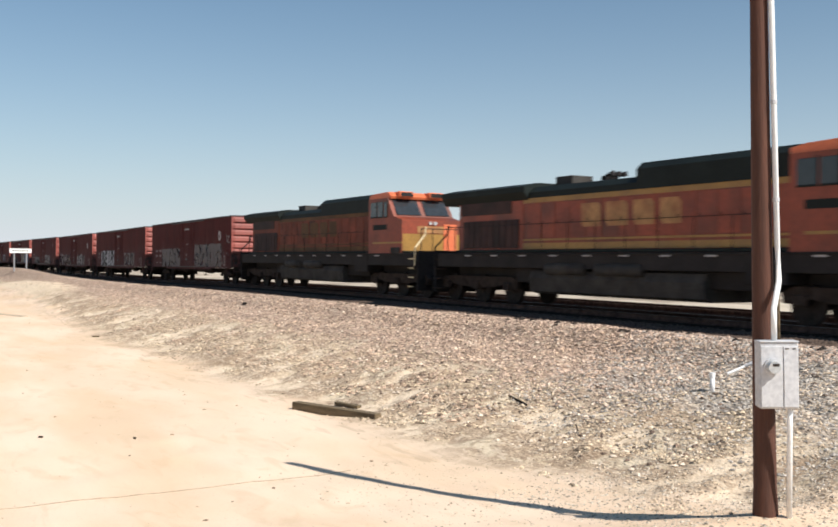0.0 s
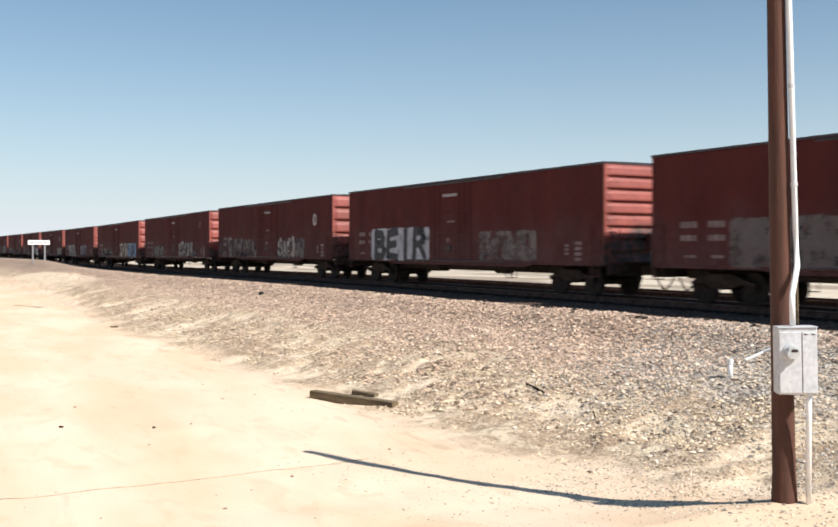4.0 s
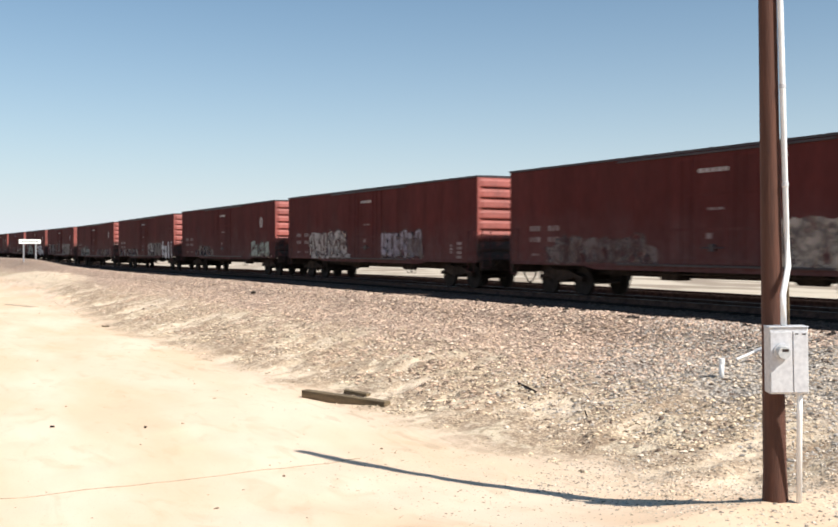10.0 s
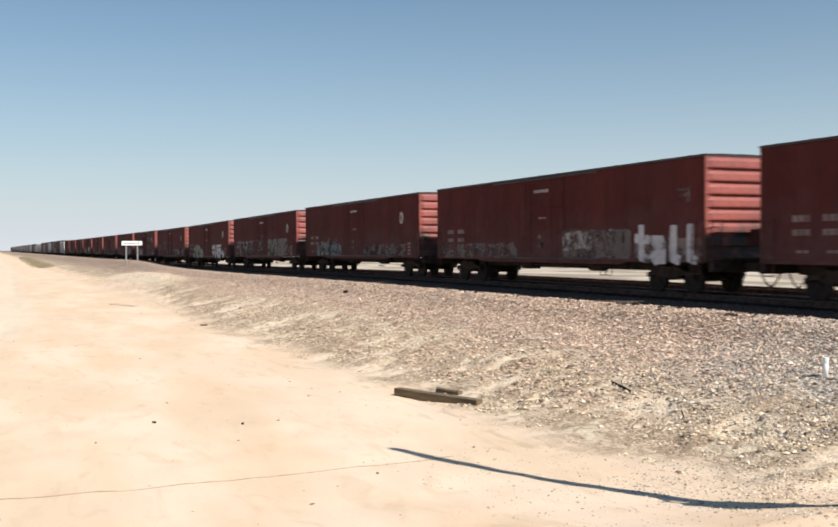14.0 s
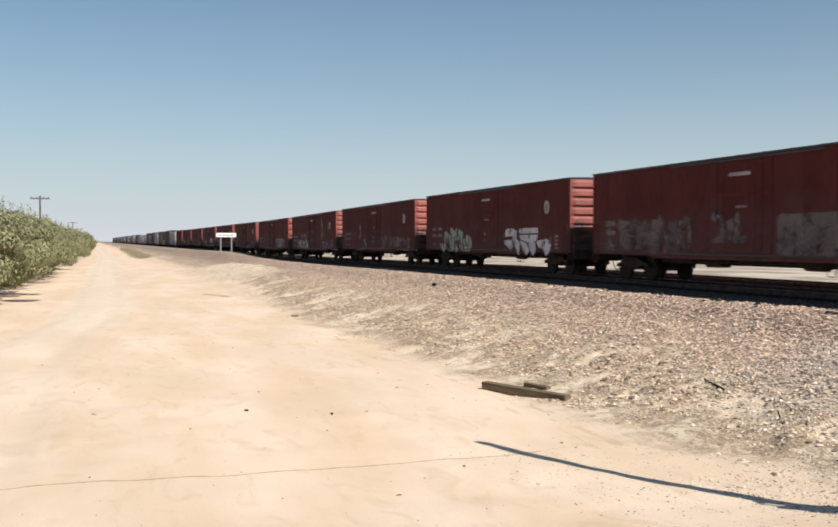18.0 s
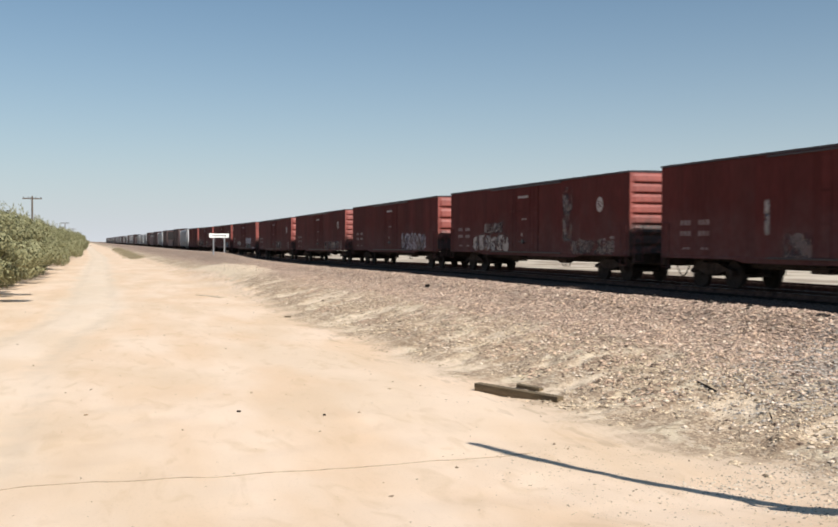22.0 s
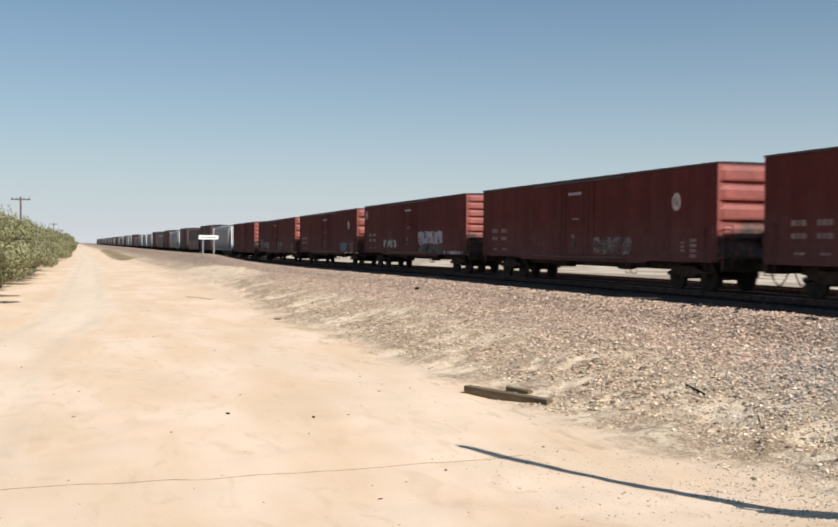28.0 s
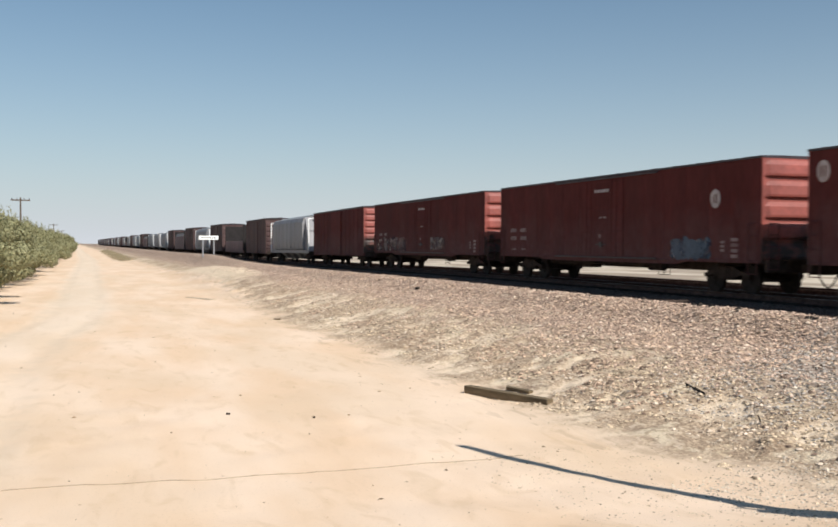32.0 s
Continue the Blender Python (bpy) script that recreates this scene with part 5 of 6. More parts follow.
patch(c, 11.6, 16.2, 1.05, 2.0, "teal", 31, 0.3)
throwup(c, 12.0, 15.6, 1.35, 2.35, "faded", "teal", 78)
patch(c, 1.9, 7.7, 1.2, 1.95, "faded", 32, 0.2)
note(9, "with white emblem and dull teal patch")
c = boxes[9]
marks(c)
scrawl(c, 8.9, 10.6, 1.75, 2.75, "faded", 0.3, 33, x=-1.582)
patch(c, 2.2, 7.5, 1.25, 2.55, "flatgrey", 34, 0.04)
patch(c, 11.9, 17.8, 1.2, 2.7, "faded", 35, 0.3)
note(10, "with flat grey-brown patch on its side")
c = boxes[10]
marks(c)
drip_tag(c, 1.75, 6.9, 0.98, 2.32, "white")
patch(c, 11.2, 16.3, 1.05, 1.6, "faded", 37, 0.3)
scrawl(c, 11.5, 15.9, 1.15, 2.35, "green", 0.3, 37)
note(11, "with bold white and grey-green graffiti")
c = boxes[11]
marks(c)
patch(c, 6.2, 7.45, 1.2, 2.2, "grey", 38, 0.1)
patch(c, 2.2, 5.45, 1.3, 2.1, "faded", 39, 0.15)
patch(c, 11.2, 12.4, 1.2, 2.1, "faded", 79, 0.2)
patch(c, 13.0, 13.22, 1.95, 3.05, "pale", 40, 0.02)
note(12, "with one pale streak and small patches")
c = boxes[12]
marks(c)
patch(c, 4.5, 5.35, 1.75, 4.1, "faded", 41, 0.02)
throwup(c, 10.9, 15.4, 1.25, 2.2, "pale", "gap", 42, 6, 0.1)
throwup(c, 11.6, 14.0, 2.15, 2.75, "grey", "gap", 62, 4)
patch(c, 1.1, 4.6, 1.05, 1.9, "faded", 43, 0.25)
note(13, "with white emblem and worn lower side")
c = boxes[13]
marks(c, right=False, disc=False)
patch(c, 2.4, 6.3, 1.05, 1.9, "grey", 44, 0.2)
throwup(c, 2.0, 6.8, 1.25, 2.5, "lilac", "gap", 45, 6, 0.1)
note(14, "with outlined lilac-grey graffiti")
c = boxes[14]
marks(c)
patch(c, 2.0, 7.0, 1.25, 2.0, "faded", 46, 0.25)
note(15, "with white emblem and dusty lower side")
c = boxes[15]
marks(c)
patch(c, 5.0, 8.0, 1.35, 2.15, "grey", 47, 0.25)
note(16, "with white emblem and a pale smear")
c = boxes[16]
marks(c, right=False, disc=False)
emblem(c, 18.2, 3.8)
patch(c, 3.4, 7.4, 1.12, 1.72, "black", 48, 0.1)
patch(c, 3.4, 7.4, 1.74, 2.6, "haze", 50, 0.22)
patch(c, 6.7, 7.1, 1.25, 1.9, "haze", 80, 0.2)
throwup(c, 11.6, 14.2, 1.5, 2.15, "pale", "gap", 51, 4, 0.09)
patch(c, 0.2, 3.2, 1.05, 1.4, "lilac", 52, 0.2)
note(17, "with white and lilac graffiti by the door")
c = boxes[17]
marks(c)
patch(c, 2.4, 4.65, 1.03, 2.1, "deepblue", 53, 0.3)
note(18, "with white emblem and faded blue patch")
c = boxes[18]
marks(c, disc=False)
patch(c, 5.5, 8.5, 1.4, 2.2, "grey", 54, 0.12)
patch(c, 12.1, 18.2, 1.28, 2.3, "faded", 55, 0.25)
note(19, "with dusty grey patches along the sill")

for k in (0, 4, 6, 15, 16):
    end_ticks(boxes[k])

# ---- locomotives: y from the rear coupler forwards is negative ----
LOCO = 22.7
LOCO_FRAME = mesh_of("side_frame", Shape().prism([(-2.55, 0.56), (-2.6, 0.8), (-2.3, 0.98), (2.3, 0.98), (2.6, 0.8), (2.55, 0.56), (2.2, 0.54), (1.75, 0.70), (1.2, 0.60), (0.4, 0.56), (0.2, 0.70), (-0.2, 0.70), (-0.4, 0.56), (-1.2, 0.60), (-1.75, 0.70), (-2.2, 0.54)], "x", -0.1, 0.1), DARK)


def locomotive():
    """w counts metres from the rear coupler towards the cab; y = LOCO - w."""
    t = thing("locomotive", "orange and dark green diesel locomotive with yellow stripes", "locomotive", "locomotives of the freight train")

    def yy(w):
        return LOCO - w

    def slab(name, w0, w1, x, z0, z1, mat, label="", c=0.015, parent=t, x0=None):
        return part(name, Shape().box(-x if x0 is None else x0, x, yy(w1), yy(w0), z0, z1, c), mat, parent, label)
    slab("underframe", 0.9, 21.9, 1.5, 1.5, 1.98, BLACK_PAINT, "black underframe")
    slab("walkway", 1.0, 21.6, 1.56, 1.96, 2.02, BLACK_PAINT)
    slab("lower_stripe", 2.2, 20.9, 1.47, 2.03, 2.13, LOCO_GREEN)
    # radiator section with flared roof
    rad = Shape().box(-1.30, 1.30, yy(6.3), yy(2.15), 2.02, 3.95, 0.03)
    part("radiator_housing", rad, LOCO_ORANGE, t, "grimy orange radiator housing")
    wing = Shape().prism([(-1.30, 3.85), (-1.5, 4.12), (-1.5, 4.32), (-0.9, 4.46), (0.9, 4.46), (1.5, 4.32), (1.5, 4.12), (1.30, 3.85)], "y", yy(6.6), yy(1.15))
    part("radiator_roof", wing, LOCO_GREEN, t, "overhanging dark green radiator roof")
    for k in range(9):
        w = 2.5 + k * 0.4
        part("radiator_louvre", Shape().box(-1.335, -1.29, yy(w + 0.36), yy(w), 2.2, 3.2, 0.01), MAROON_BLACK, t)
    slab("soot_panel", 2.3, 5.6, 1.318, 3.42, 3.9, MAROON_BLACK, "soot-blackened upper panel", 0.01)
    # long hood
    part("hood", Shape().box(-1.28, 1.28, yy(17.6), yy(6.3), 2.02, 3.95, 0.03), LOCO_ORANGE, t, "grimy orange long hood")
    part("hood_roof", Shape().prism([(-1.30, 3.9), (-1.30, 4.1), (-1.05, 4.3), (1.05, 4.3), (1.30, 4.1), (1.30, 3.9)], "y", yy(12.0), yy(6.55)), LOCO_GREEN, t, "dark green hood roof")
    part("dynamic_brake_housing", Shape().prism([(-1.32, 3.9), (-1.32, 4.5), (-1.1, 4.7), (1.1, 4.7), (1.32, 4.5), (1.32, 3.9)], "y", yy(17.6), yy(11.95)), LOCO_GREEN, t, "raised dark green roof housing")
    slab("upper_stripe", 6.3, 17.6, 1.296, 3.74, 3.92, LOCO_YELLOW, "dull yellow stripe", 0.0)
    slab("yellow_stripe", 6.3, 17.6, 1.30, 2.15, 2.36, LOCO_YELLOW, "dull yellow stripe", 0.0)
    slab("thin_stripe", 6.3, 17.6, 1.297, 2.44, 2.50, LOCO_YELLOW, "", 0.0)
    for k in range(14):
        w = 6.5 + k * 0.78
        d = part("hood_door", Shape().box(-1.295, -1.27, yy(w + 0.77), yy(w + 0.015), 2.54, 3.70, 0.004), LOCO_ORANGE, t)
        part("door_latch", Shape().box(-1.305, -1.29, yy(w + 0.12), yy(w + 0.08), 3.0, 3.10), LOCO_GREEN, d)
    # plain shapes where the railway's name stands
    x0 = 9.4
    for k, wd in enumerate((0.95, 1.0, 0.9, 0.85)):
        a, b = yy(x0 + wd), yy(x0)
        sh = Shape().add([(-1.301, y, z) for y, z in ((a, 2.85), (b - 0.12, 2.85), (b, 2.98), (b, 3.6), (a + 0.12, 3.6), (a, 3.48))] + [(-1.294, y, z) for y, z in ((a, 2.85), (b - 0.12, 2.85), (b, 2.98), (b, 3.6), (a + 0.12, 3.6), (a, 3.48))],
                         [(0, 1, 2, 3, 4, 5), (11, 10, 9, 8, 7, 6)] + [(i, (i + 1) % 6, 6 + (i + 1) % 6, 6 + i) for i in range(6)])
        part("name_shape", sh, LOGO_YELLOW, t, "worn yellow block shape")
        x0 += wd + 0.22
    slab("exhaust_chimney", 7.0, 7.9, 0.45, 4.28, 4.66, TANK_GREY)
    horn = Shape()
    for o in (-0.2, 0, 0.2):
        horn.tube((o, yy(9.3), 4.56), (o * 1.3, yy(9.75), 4.6), 0.035, 8, 0.09)
    horn.box(-0.3, 0.3, yy(9.35), yy(9.2), 4.28, 4.54)
    part("air_horn", horn, BLACK_PAINT, t)
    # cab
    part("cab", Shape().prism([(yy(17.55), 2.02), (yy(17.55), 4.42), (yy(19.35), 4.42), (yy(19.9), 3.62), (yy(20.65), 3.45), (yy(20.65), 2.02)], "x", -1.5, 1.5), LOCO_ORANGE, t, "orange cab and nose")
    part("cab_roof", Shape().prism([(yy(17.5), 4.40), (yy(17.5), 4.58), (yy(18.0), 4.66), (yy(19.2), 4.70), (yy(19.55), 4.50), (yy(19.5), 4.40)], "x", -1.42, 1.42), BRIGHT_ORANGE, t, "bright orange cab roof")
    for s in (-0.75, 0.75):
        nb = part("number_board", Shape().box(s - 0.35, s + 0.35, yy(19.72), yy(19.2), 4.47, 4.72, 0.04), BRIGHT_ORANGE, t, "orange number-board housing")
        part("number_panel", Shape().box(s - 0.28, s + 0.28, yy(19.74), yy(19.715), 4.51, 4.68), BLACK_PAINT, nb)
    for s in (-1, 1):
        # sloped windshield panes
        a, b = (0.12, 1.32) if s > 0 else (-1.32, -0.12)
        fr = Shape().add([(a, yy(19.40), 4.38), (b, yy(19.40), 4.38), (b, yy(19.90), 3.70), (a, yy(19.90), 3.70), (a, yy(19.36), 4.36), (b, yy(19.36), 4.36), (b, yy(19.86), 3.68), (a, yy(19.86), 3.68)], [(0, 1, 2, 3), (4, 5, 6, 7), (0, 1, 5, 4), (2, 3, 7, 6), (0, 3, 7, 4), (1, 2, 6, 5)])
        part("windshield", fr, GLASS, t, "dark cab windshield")
    for w0, w1 in ((17.75, 18.35), (18.42, 18.95), (19.02, 19.35)):
        win = part("side_window", Shape().box(-1.515, -1.48, yy(w1), yy(w0), 3.62, 4.28, 0.02), GLASS, t, "dark cab side window")
        part("window_frame", Shape().box(-1.52, -1.49, yy(w1) - 0.02, yy(w1) + 0.02, 3.58, 4.32).box(-1.52, -1.49, yy(w1), yy(w0), 3.58, 3.62), LOCO_GREEN, win)
    slab("number_bar", 18.0, 19.3, 1.506, 3.05, 3.28, LOCO_GREEN, "dark cab number bar", 0.0, t, -1.506)
    part("nose_stripe", Shape().box(-1.46, 1.46, yy(20.662), yy(20.64), 2.12, 2.86, 0.004), LOCO_YELLOW, t, "dull yellow lower nose panel")
    part("nose_stripe", Shape().box(-1.506, 1.506, yy(20.66), yy(18.0), 2.44, 2.52), LOCO_YELLOW, t, "thin yellow stripe round the nose")
    part("nose_shape", Shape().box(-0.75, 0.75, yy(20.68), yy(20.655), 2.9, 3.2), LOGO_YELLOW, t)
    part("headlight", Shape().tube((-0.12, yy(20.72), 3.32), (-0.12, yy(20.6), 3.32), 0.08, 12).tube((0.12, yy(20.72), 3.32), (0.12, yy(20.6), 3.32), 0.08, 12), METER_FACE, t, "pale round headlights")
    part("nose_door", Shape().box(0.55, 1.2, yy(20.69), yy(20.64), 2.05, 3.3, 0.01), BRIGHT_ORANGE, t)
    slab("battery_box", 19.7, 20.5, 1.54, 2.02, 2.28, TANK_GREY, "pale grey box", 0.015, t, -1.54)
    slab("equipment_rack", 5.7, 17.0, 1.15, 1.0, 1.5, BLACK_PAINT, "", 0.03)
    slab("traction_duct", 1.2, 5.7, 0.7, 0.95, 1.5, BLACK_PAINT, "", 0.03)
    slab("traction_duct", 17.0, 21.4, 0.7, 0.95, 1.5, BLACK_PAINT, "", 0.03)
    slab("air_box", 16.2, 17.5, 1.52, 1.2, 1.98, BLACK_PAINT)
    # tank
    part("fuel_tank", Shape().prism([(-1.35, 1.25), (-1.45, 1.0), (-1.38, 0.55), (-1.1, 0.46), (1.1, 0.46), (1.38, 0.55), (1.45, 1.0), (1.35, 1.25)], "y", yy(14.75), yy(6.85)), TANK_GREY, t, "dusty grey fuel tank")
    for w0, w1 in ((7.9, 9.8), (10.4, 12.4)):
        part("air_reservoir", Shape().tube((-1.42, yy(w1), 1.32), (-1.42, yy(w0), 1.32), 0.2, 14), TANK_GREY, t, "", True)
    # platforms, steps, rails
    for w, d in ((0.6, 1), (21.9, -1)):
        part("pilot", Shape().box(-1.45, 1.45, yy(w) - 0.06, yy(w) + 0.06, 0.3, 1.95, 0.02), BLACK_PAINT, t)
        part("coupler", Shape().box(-0.15, 0.15, min(yy(w), yy(w) + d * 0.75), max(yy(w), yy(w) + d * 0.75), 0.7, 1.0, 0.03), DARK, t)
        for s in (-1, 1):
            st = Shape()
            for k in range(4):
                st.box(min(s * 1.2, s * 1.55), max(s * 1.2, s * 1.55), yy(w) - d * 0.55, yy(w) - d * 0.1, 0.45 + k * 0.38, 0.48 + k * 0.38)
            steps = part("steps", st, DARK, t)
            if w > 10:
                for k in range(4):
                    z = 0.45 + k * 0.38
                    part("step_edge", Shape().box(min(s * 1.552, s * 1.575), max(s * 1.552, s * 1.575), yy(w) + 0.1, yy(w) + 0.55, z, z + 0.045), CREAM, steps, "worn cream step edge")
            part("step_handrail", Shape().tube((s * 1.53, yy(w) - d * 0.1, 1.5), (s * 1.5, yy(w) - d * 0.1, 2.25), 0.035, 8).tube((s * 1.5, yy(w) - d * 0.1, 2.25), (s * 0.98, yy(w) - d * 0.1 - d * 0.1, 2.8), 0.035, 8).tube((s * 0.98, yy(w) - d * 0.2, 2.8), (s * 0.95, yy(w) - d * 0.2, 3.12), 0.035, 8), CREAM if w > 10 else BLACK_PAINT, t, "cream-painted sloping handrail" if w > 10 else "")
    rail = Shape()
    for k in range(12):
        w = 2.2 + k * 1.36
        rail.tube((-1.53, yy(w), 2.0), (-1.53, yy(w), 3.0), 0.012, 6)
    rail.tube((-1.53, yy(2.2), 3.0), (-1.53, yy(17.2), 3.0), 0.012, 6)
    part("side_handrail", rail, BLACK_PAINT, t)
    for w in (1.0, 21.6):
        er = Shape()
        for x in (-1.1, -0.55, 0.55, 1.1):
            er.tube((x, yy(w), 2.0), (x, yy(w), 3.05), 0.022, 6)
        er.tube((-1.1, yy(w), 3.05), (1.1, yy(w), 3.05), 0.022, 6)
        part("end_handrail", er, BLACK_PAINT if w < 10 else DARK, t, "dark end railing")
    for k in range(10):
        part("sill_reflector", Shape().box(-1.566, -1.558, yy(3.4 + k * 1.7), yy(3.0 + k * 1.7), 1.90, 1.95), WHITE, t)
    for w in (3.1, 19.6):
        tr = truck(t, yy(w), (-2.0, 0.0, 2.0), 0.53, LOCO_FRAME, LOCO_WHEEL_MESH, LOCO_WHEELSETS)
        for s in (-1, 1):
            for a in (-2.0, 0, 2.0):
                part("journal_box", Shape().box(-0.07, 0.07, a - 0.2, a + 0.2, 0.5, 0.78, 0.03), DARK, tr).matrix_basis = pose(s * 1.12, 0, 0)
    return t


loco_b = locomotive()
loco_a = copy_thing(loco_b, Matrix())
LOCO_WHEELSETS += [o for o in loco_a.children_recursive if o.name.startswith("wheelset")]
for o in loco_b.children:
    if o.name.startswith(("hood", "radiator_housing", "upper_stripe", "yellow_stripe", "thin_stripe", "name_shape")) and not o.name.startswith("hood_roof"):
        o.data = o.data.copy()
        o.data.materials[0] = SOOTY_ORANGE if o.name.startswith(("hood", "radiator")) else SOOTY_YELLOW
tagged(loco_b, "trailing orange diesel locomotive with a soot-blackened long hood")
tagged(loco_a, "leading orange and green diesel locomotive, grimy and faded")


# ---- mixed cars further back ----
def hopper(mat, label, length=17.0):
    t = thing("covered_hopper", label, "hopper car", "mixed cars further back")
    body = Shape().prism([(-1.5, 1.5), (-1.58, 2.2), (-1.58, 3.2), (-1.55, 3.95), (-1.42, 4.28), (-1.1, 4.42), (0, 4.5), (1.1, 4.42), (1.42, 4.28), (1.55, 3.95), (1.58, 3.2), (1.58, 2.2), (1.5, 1.5)], "y", 1.9, length - 1.9)
    part("body", body, mat, t, "curved grey steel body", False)
    for k in range(9):
        y = 1.9 + (length - 3.8) * k / 8
        part("side_post", Shape().box(-1.595, -1.55, y - 0.04, y + 0.04, 1.5, 3.9), mat, t)
    for k in range(4):
        a = 2.6 + k * (length - 5.2) / 4
        b = a + (length - 5.2) / 4 - 0.1
        m = (a + b) / 2
        part("discharge_bay", Shape().add([(-1.3, a, 1.5), (1.3, a, 1.5), (1.3, b, 1.5), (-1.3, b, 1.5), (-0.4, m - 0.4, 0.55), (0.4, m - 0.4, 0.55), (0.4, m + 0.4, 0.55), (-0.4, m + 0.4, 0.55)], [(0, 1, 2, 3), (4, 5, 6, 7), (0, 1, 5, 4), (1, 2, 6, 5), (2, 3, 7, 6), (3, 0, 4, 7)]), mat, t)
    for s in (0, 1):
        y0, y1 = (1.9, 0.2) if s == 0 else (length - 1.9, length - 0.2)
        part("end_slope", Shape().prism([(y0, 4.3), (y0, 1.4), (y1, 1.4)] if s == 0 else [(y0, 4.3), (y1, 1.4), (y0, 1.4)], "x", -1.3, 1.3), mat, t)
        part("end_frame", Shape().tube((-1.4, y1, 1.3), (-1.4, y1, 4.2), 0.06, 6).tube((1.4, y1, 1.3), (1.4, y1, 4.2), 0.06, 6).tube((-1.4, y1, 4.2), (1.4, y1, 4.2), 0.05, 6), SIGN_WHITE, t, "pale end ladder frame")
    part("sill", Shape().box(-1.45, 1.45, 0.1, length - 0.1, 1.1, 1.4, 0.02), mat, t)
    part("roof_walk", Shape().box(-0.5, 0.5, 1.2, length - 1.2, 4.52, 4.6), SIGN_WHITE, t, "white roof walkway and hatches")
    car_end_details(t, 0.0, -1, length)
    car_end_details(t, length, 1, length)
    for y in (2.0, length - 2.0):
        truck(t, y)
    return t, length


def short_box(mat, label, length=15.6, top=4.4, ends=6):
    t = thing("boxcar", label, "boxcar", "mixed cars further back")
    part("body", Shape().box(-1.53, 1.53, 0.03, length - 0.03, 0.98, top, 0.02), mat, t)
    for k in range(14):
        y = 0.4 + (length - 0.8) * k / 13
        part("side_post", Shape().box(-1.548, -1.52, y - 0.04, y + 0.04, 1.05, top - 0.08), mat, t)
    part("roof", Shape().prism([(-1.56, top - 0.05), (-1.56, top + 0.05), (0, top + 0.14), (1.56, top + 0.05), (1.56, top - 0.05)], "y", -0.04, length + 0.04), ROOF, t)
    part("door", Shape().box(-1.60, -1.54, length / 2 - 1.5, length / 2 + 1.5, 1.1, top - 0.1, 0.012), mat, t)
    for y, o in ((0.0, -1), (length, 1)):
        part("end_wall", end_wall(ends, y, o), LIT_END_RED if mat == OXIDE else mat, t, "ribbed steel end")
        car_end_details(t, y, o, length)
    part("centre_sill", Shape().box(-0.25, 0.25, 0.1, length - 0.1, 0.68, 0.97), DARK, t)
    for y in (2.0, length - 2.0):
        truck(t, y)
    return t, length


def low_car(mat, load, label, length=16.5):
    """A gondola or bulkhead flat with high ends."""
    t = thing("bulkhead_flatcar", label, "flat car", "mixed cars further back")
    part("deck", Shape().box(-1.5, 1.5, 0.1, length - 0.1, 0.95, 1.25, 0.02), mat, t)
    for y in (0.2, length - 0.4):
        part("bulkhead", Shape().box(-1.5, 1.5, y, y + 0.2, 1.25, 4.4, 0.02), BLACK_PAINT, t, "tall dark bulkhead")
    part("side", Shape().box(-1.5, 1.5, 0.5, length - 0.5, 1.25, 3.4 if load else 2.4, 0.03), mat, t)
    if load:
        part("load", Shape().box(-1.3, 1.3, 1.0, length - 1.0, 3.4, 3.9, 0.05), HOPPER_GREY, t, "pale wrapped load")
    car_end_details(t, 0.0, -1, length)
    car_end_details(t, length, 1, length)
    for y in (2.0, length - 2.0):
        truck(t, y)
    return t, length


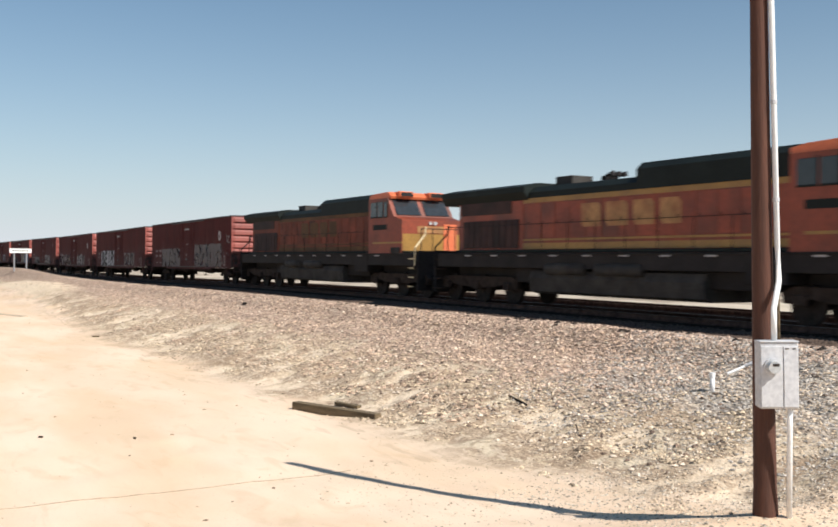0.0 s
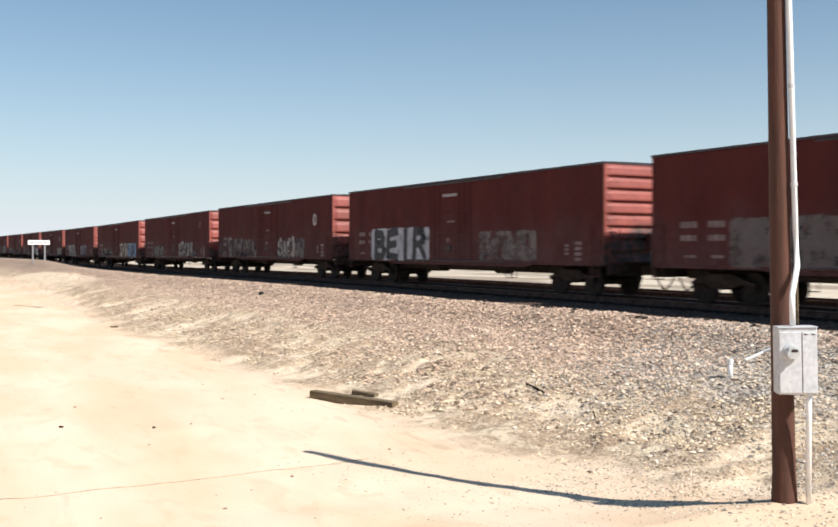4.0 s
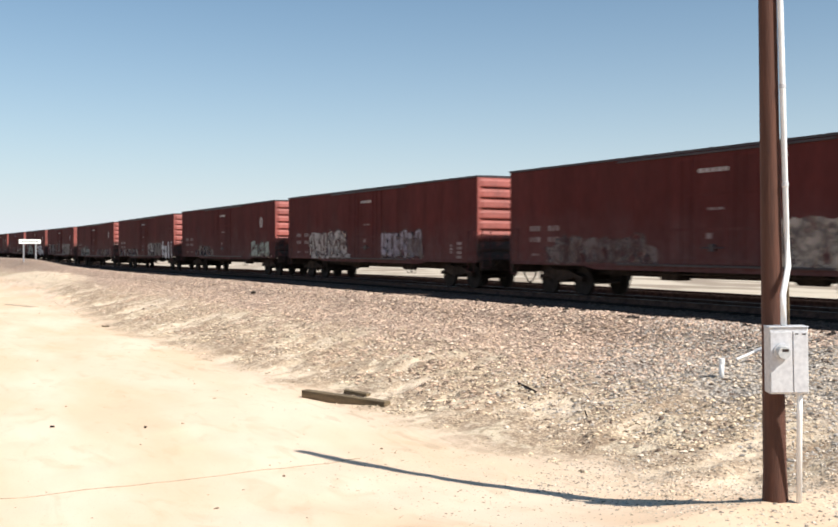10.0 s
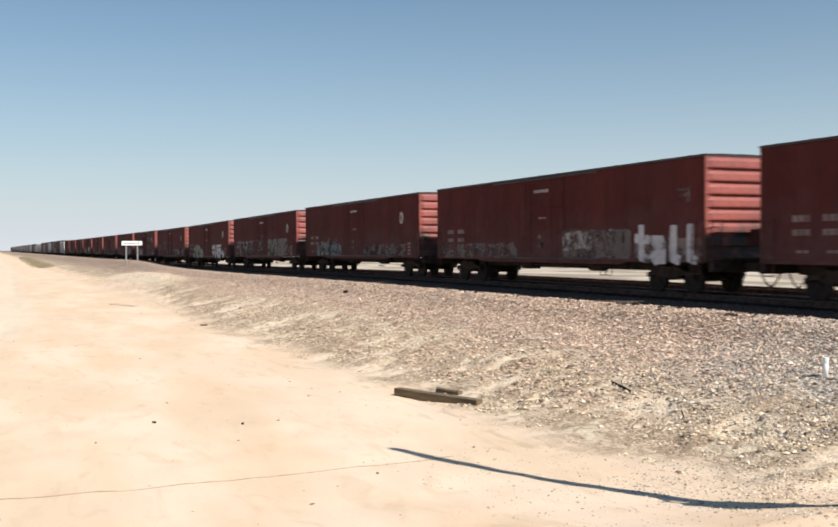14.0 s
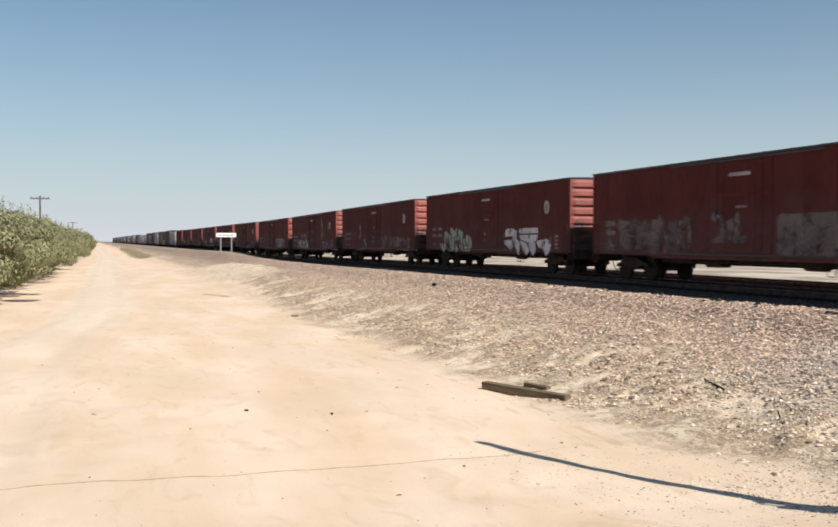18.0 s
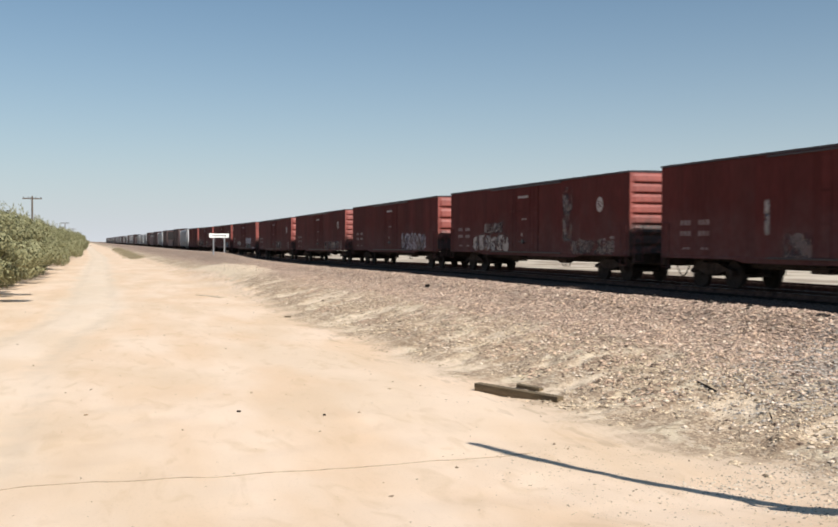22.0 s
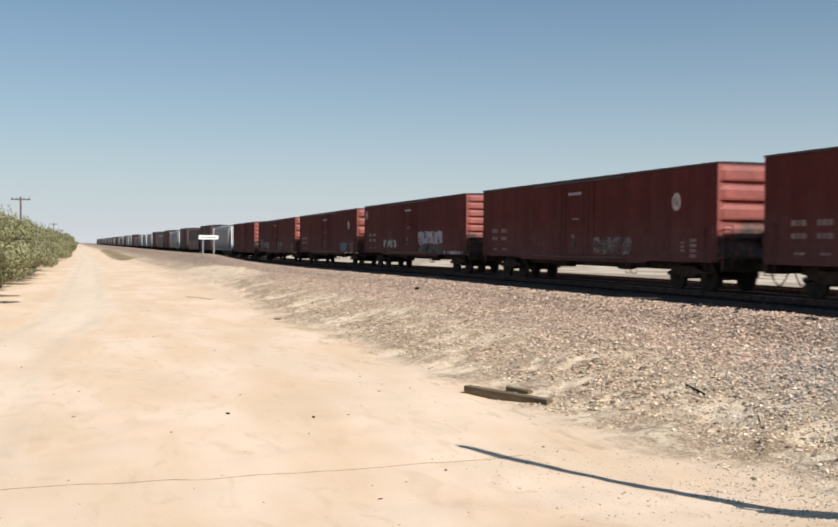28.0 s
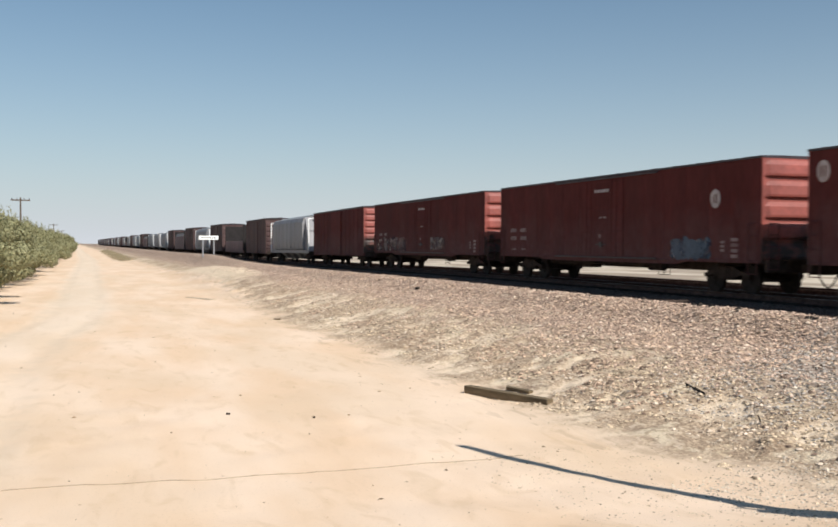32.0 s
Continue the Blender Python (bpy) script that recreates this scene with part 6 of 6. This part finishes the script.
mixed = []
sb = short_box(OXIDE, "shorter dark red boxcar with pale-streaked ribbed end", 15.1, 4.5, 7)
hp = hopper(HOPPER_GREY, "pale grey covered hopper car with white roof walk", 17.4)
lc = low_car(PURPLE_BROWN, False, "purple-brown flat car with tall dark bulkheads", 15.0)
db = short_box(HAZED_BROWN, "dull red-brown steel boxcar with dirty ribbed ends", 12.2, 4.75, 6)
ld = low_car(PURPLE_BROWN, True, "bulkhead flat car carrying a pale wrapped load", 17.5)
first = {}
order = [sb, hp, db, lc, db, hp, db, ld, db, hp, hp, hp, ld, db, hp] + [hp, db, hp, lc, hp, db, ld] * 4
at = 19 * CAR_PITCH + 0.35
for kind, length in order:
    if kind.name in first:
        car = copy_thing(kind, Matrix())
        WHEELSETS += [o for o in car.children_recursive if o.name.startswith("wheelset")]
    else:
        car = kind
        first[kind.name] = True
    mixed.append((car, at))
    at += length + 2.3


RUNNING = ("truck", "coupler", "end_sill", "air_hose", "centre_sill", "brake_cylinder", "air_reservoir", "brake_pipe", "stirrup_step", "pilot", "steps", "fuel_tank")


def lower(t, dz):
    """Sits the body of a car down on its running gear to fit the camera's view."""
    for o in t.children:
        if not o.name.startswith(RUNNING):
            o.matrix_basis = pose(0, 0, dz) @ o.matrix_basis


for car in boxes + [k for k, _ in mixed] + [loco_a, loco_b]:
    lower(car, -0.18)


def track_pose(s):
    return pose(TRACK_X, s, rail_z(s), math.degrees(math.atan(rail_slope(s))), 0, 0)


def share_keys(source, others):
    """The wheels of one train turn alike."""
    for o in others:
        o.rotation_mode = "QUATERNION"
        keys = o.animation_data_create()
        keys.action = source.animation_data.action
        keys.action_slot = source.animation_data.action_slot


def motions():
    # small shifts along the track that fit single cars to the camera's view
    view_shift = {2: -0.15, 3: -0.2, 6: -0.12, 10: -0.12, 14: 0.2, 15: 0.3, 16: 0.4, 17: 0.2}
    offsets = [(car, k * CAR_PITCH - 0.15 + view_shift.get(k, 0.0)) for k, car in enumerate(boxes)] + mixed
    offsets += [(loco_b, -1.15 - LOCO), (loco_a, -1.15 - 2 * LOCO)]
    for car, o in offsets:
        walk(car, [(t, track_pose(train_s(t) + o)) for t in range(0, 33)])
    for group, r in ((WHEELSETS, 0.46), (LOCO_WHEELSETS, 0.53)):
        lead = group[0]
        walk(lead, [(f / FPS, pose(0, 0, 0, math.degrees((train_s(0) - train_s(f / FPS)) / r), 0, 0)) for f in range(0, 32 * FPS + 1)])
        share_keys(lead, group[1:])


motions()
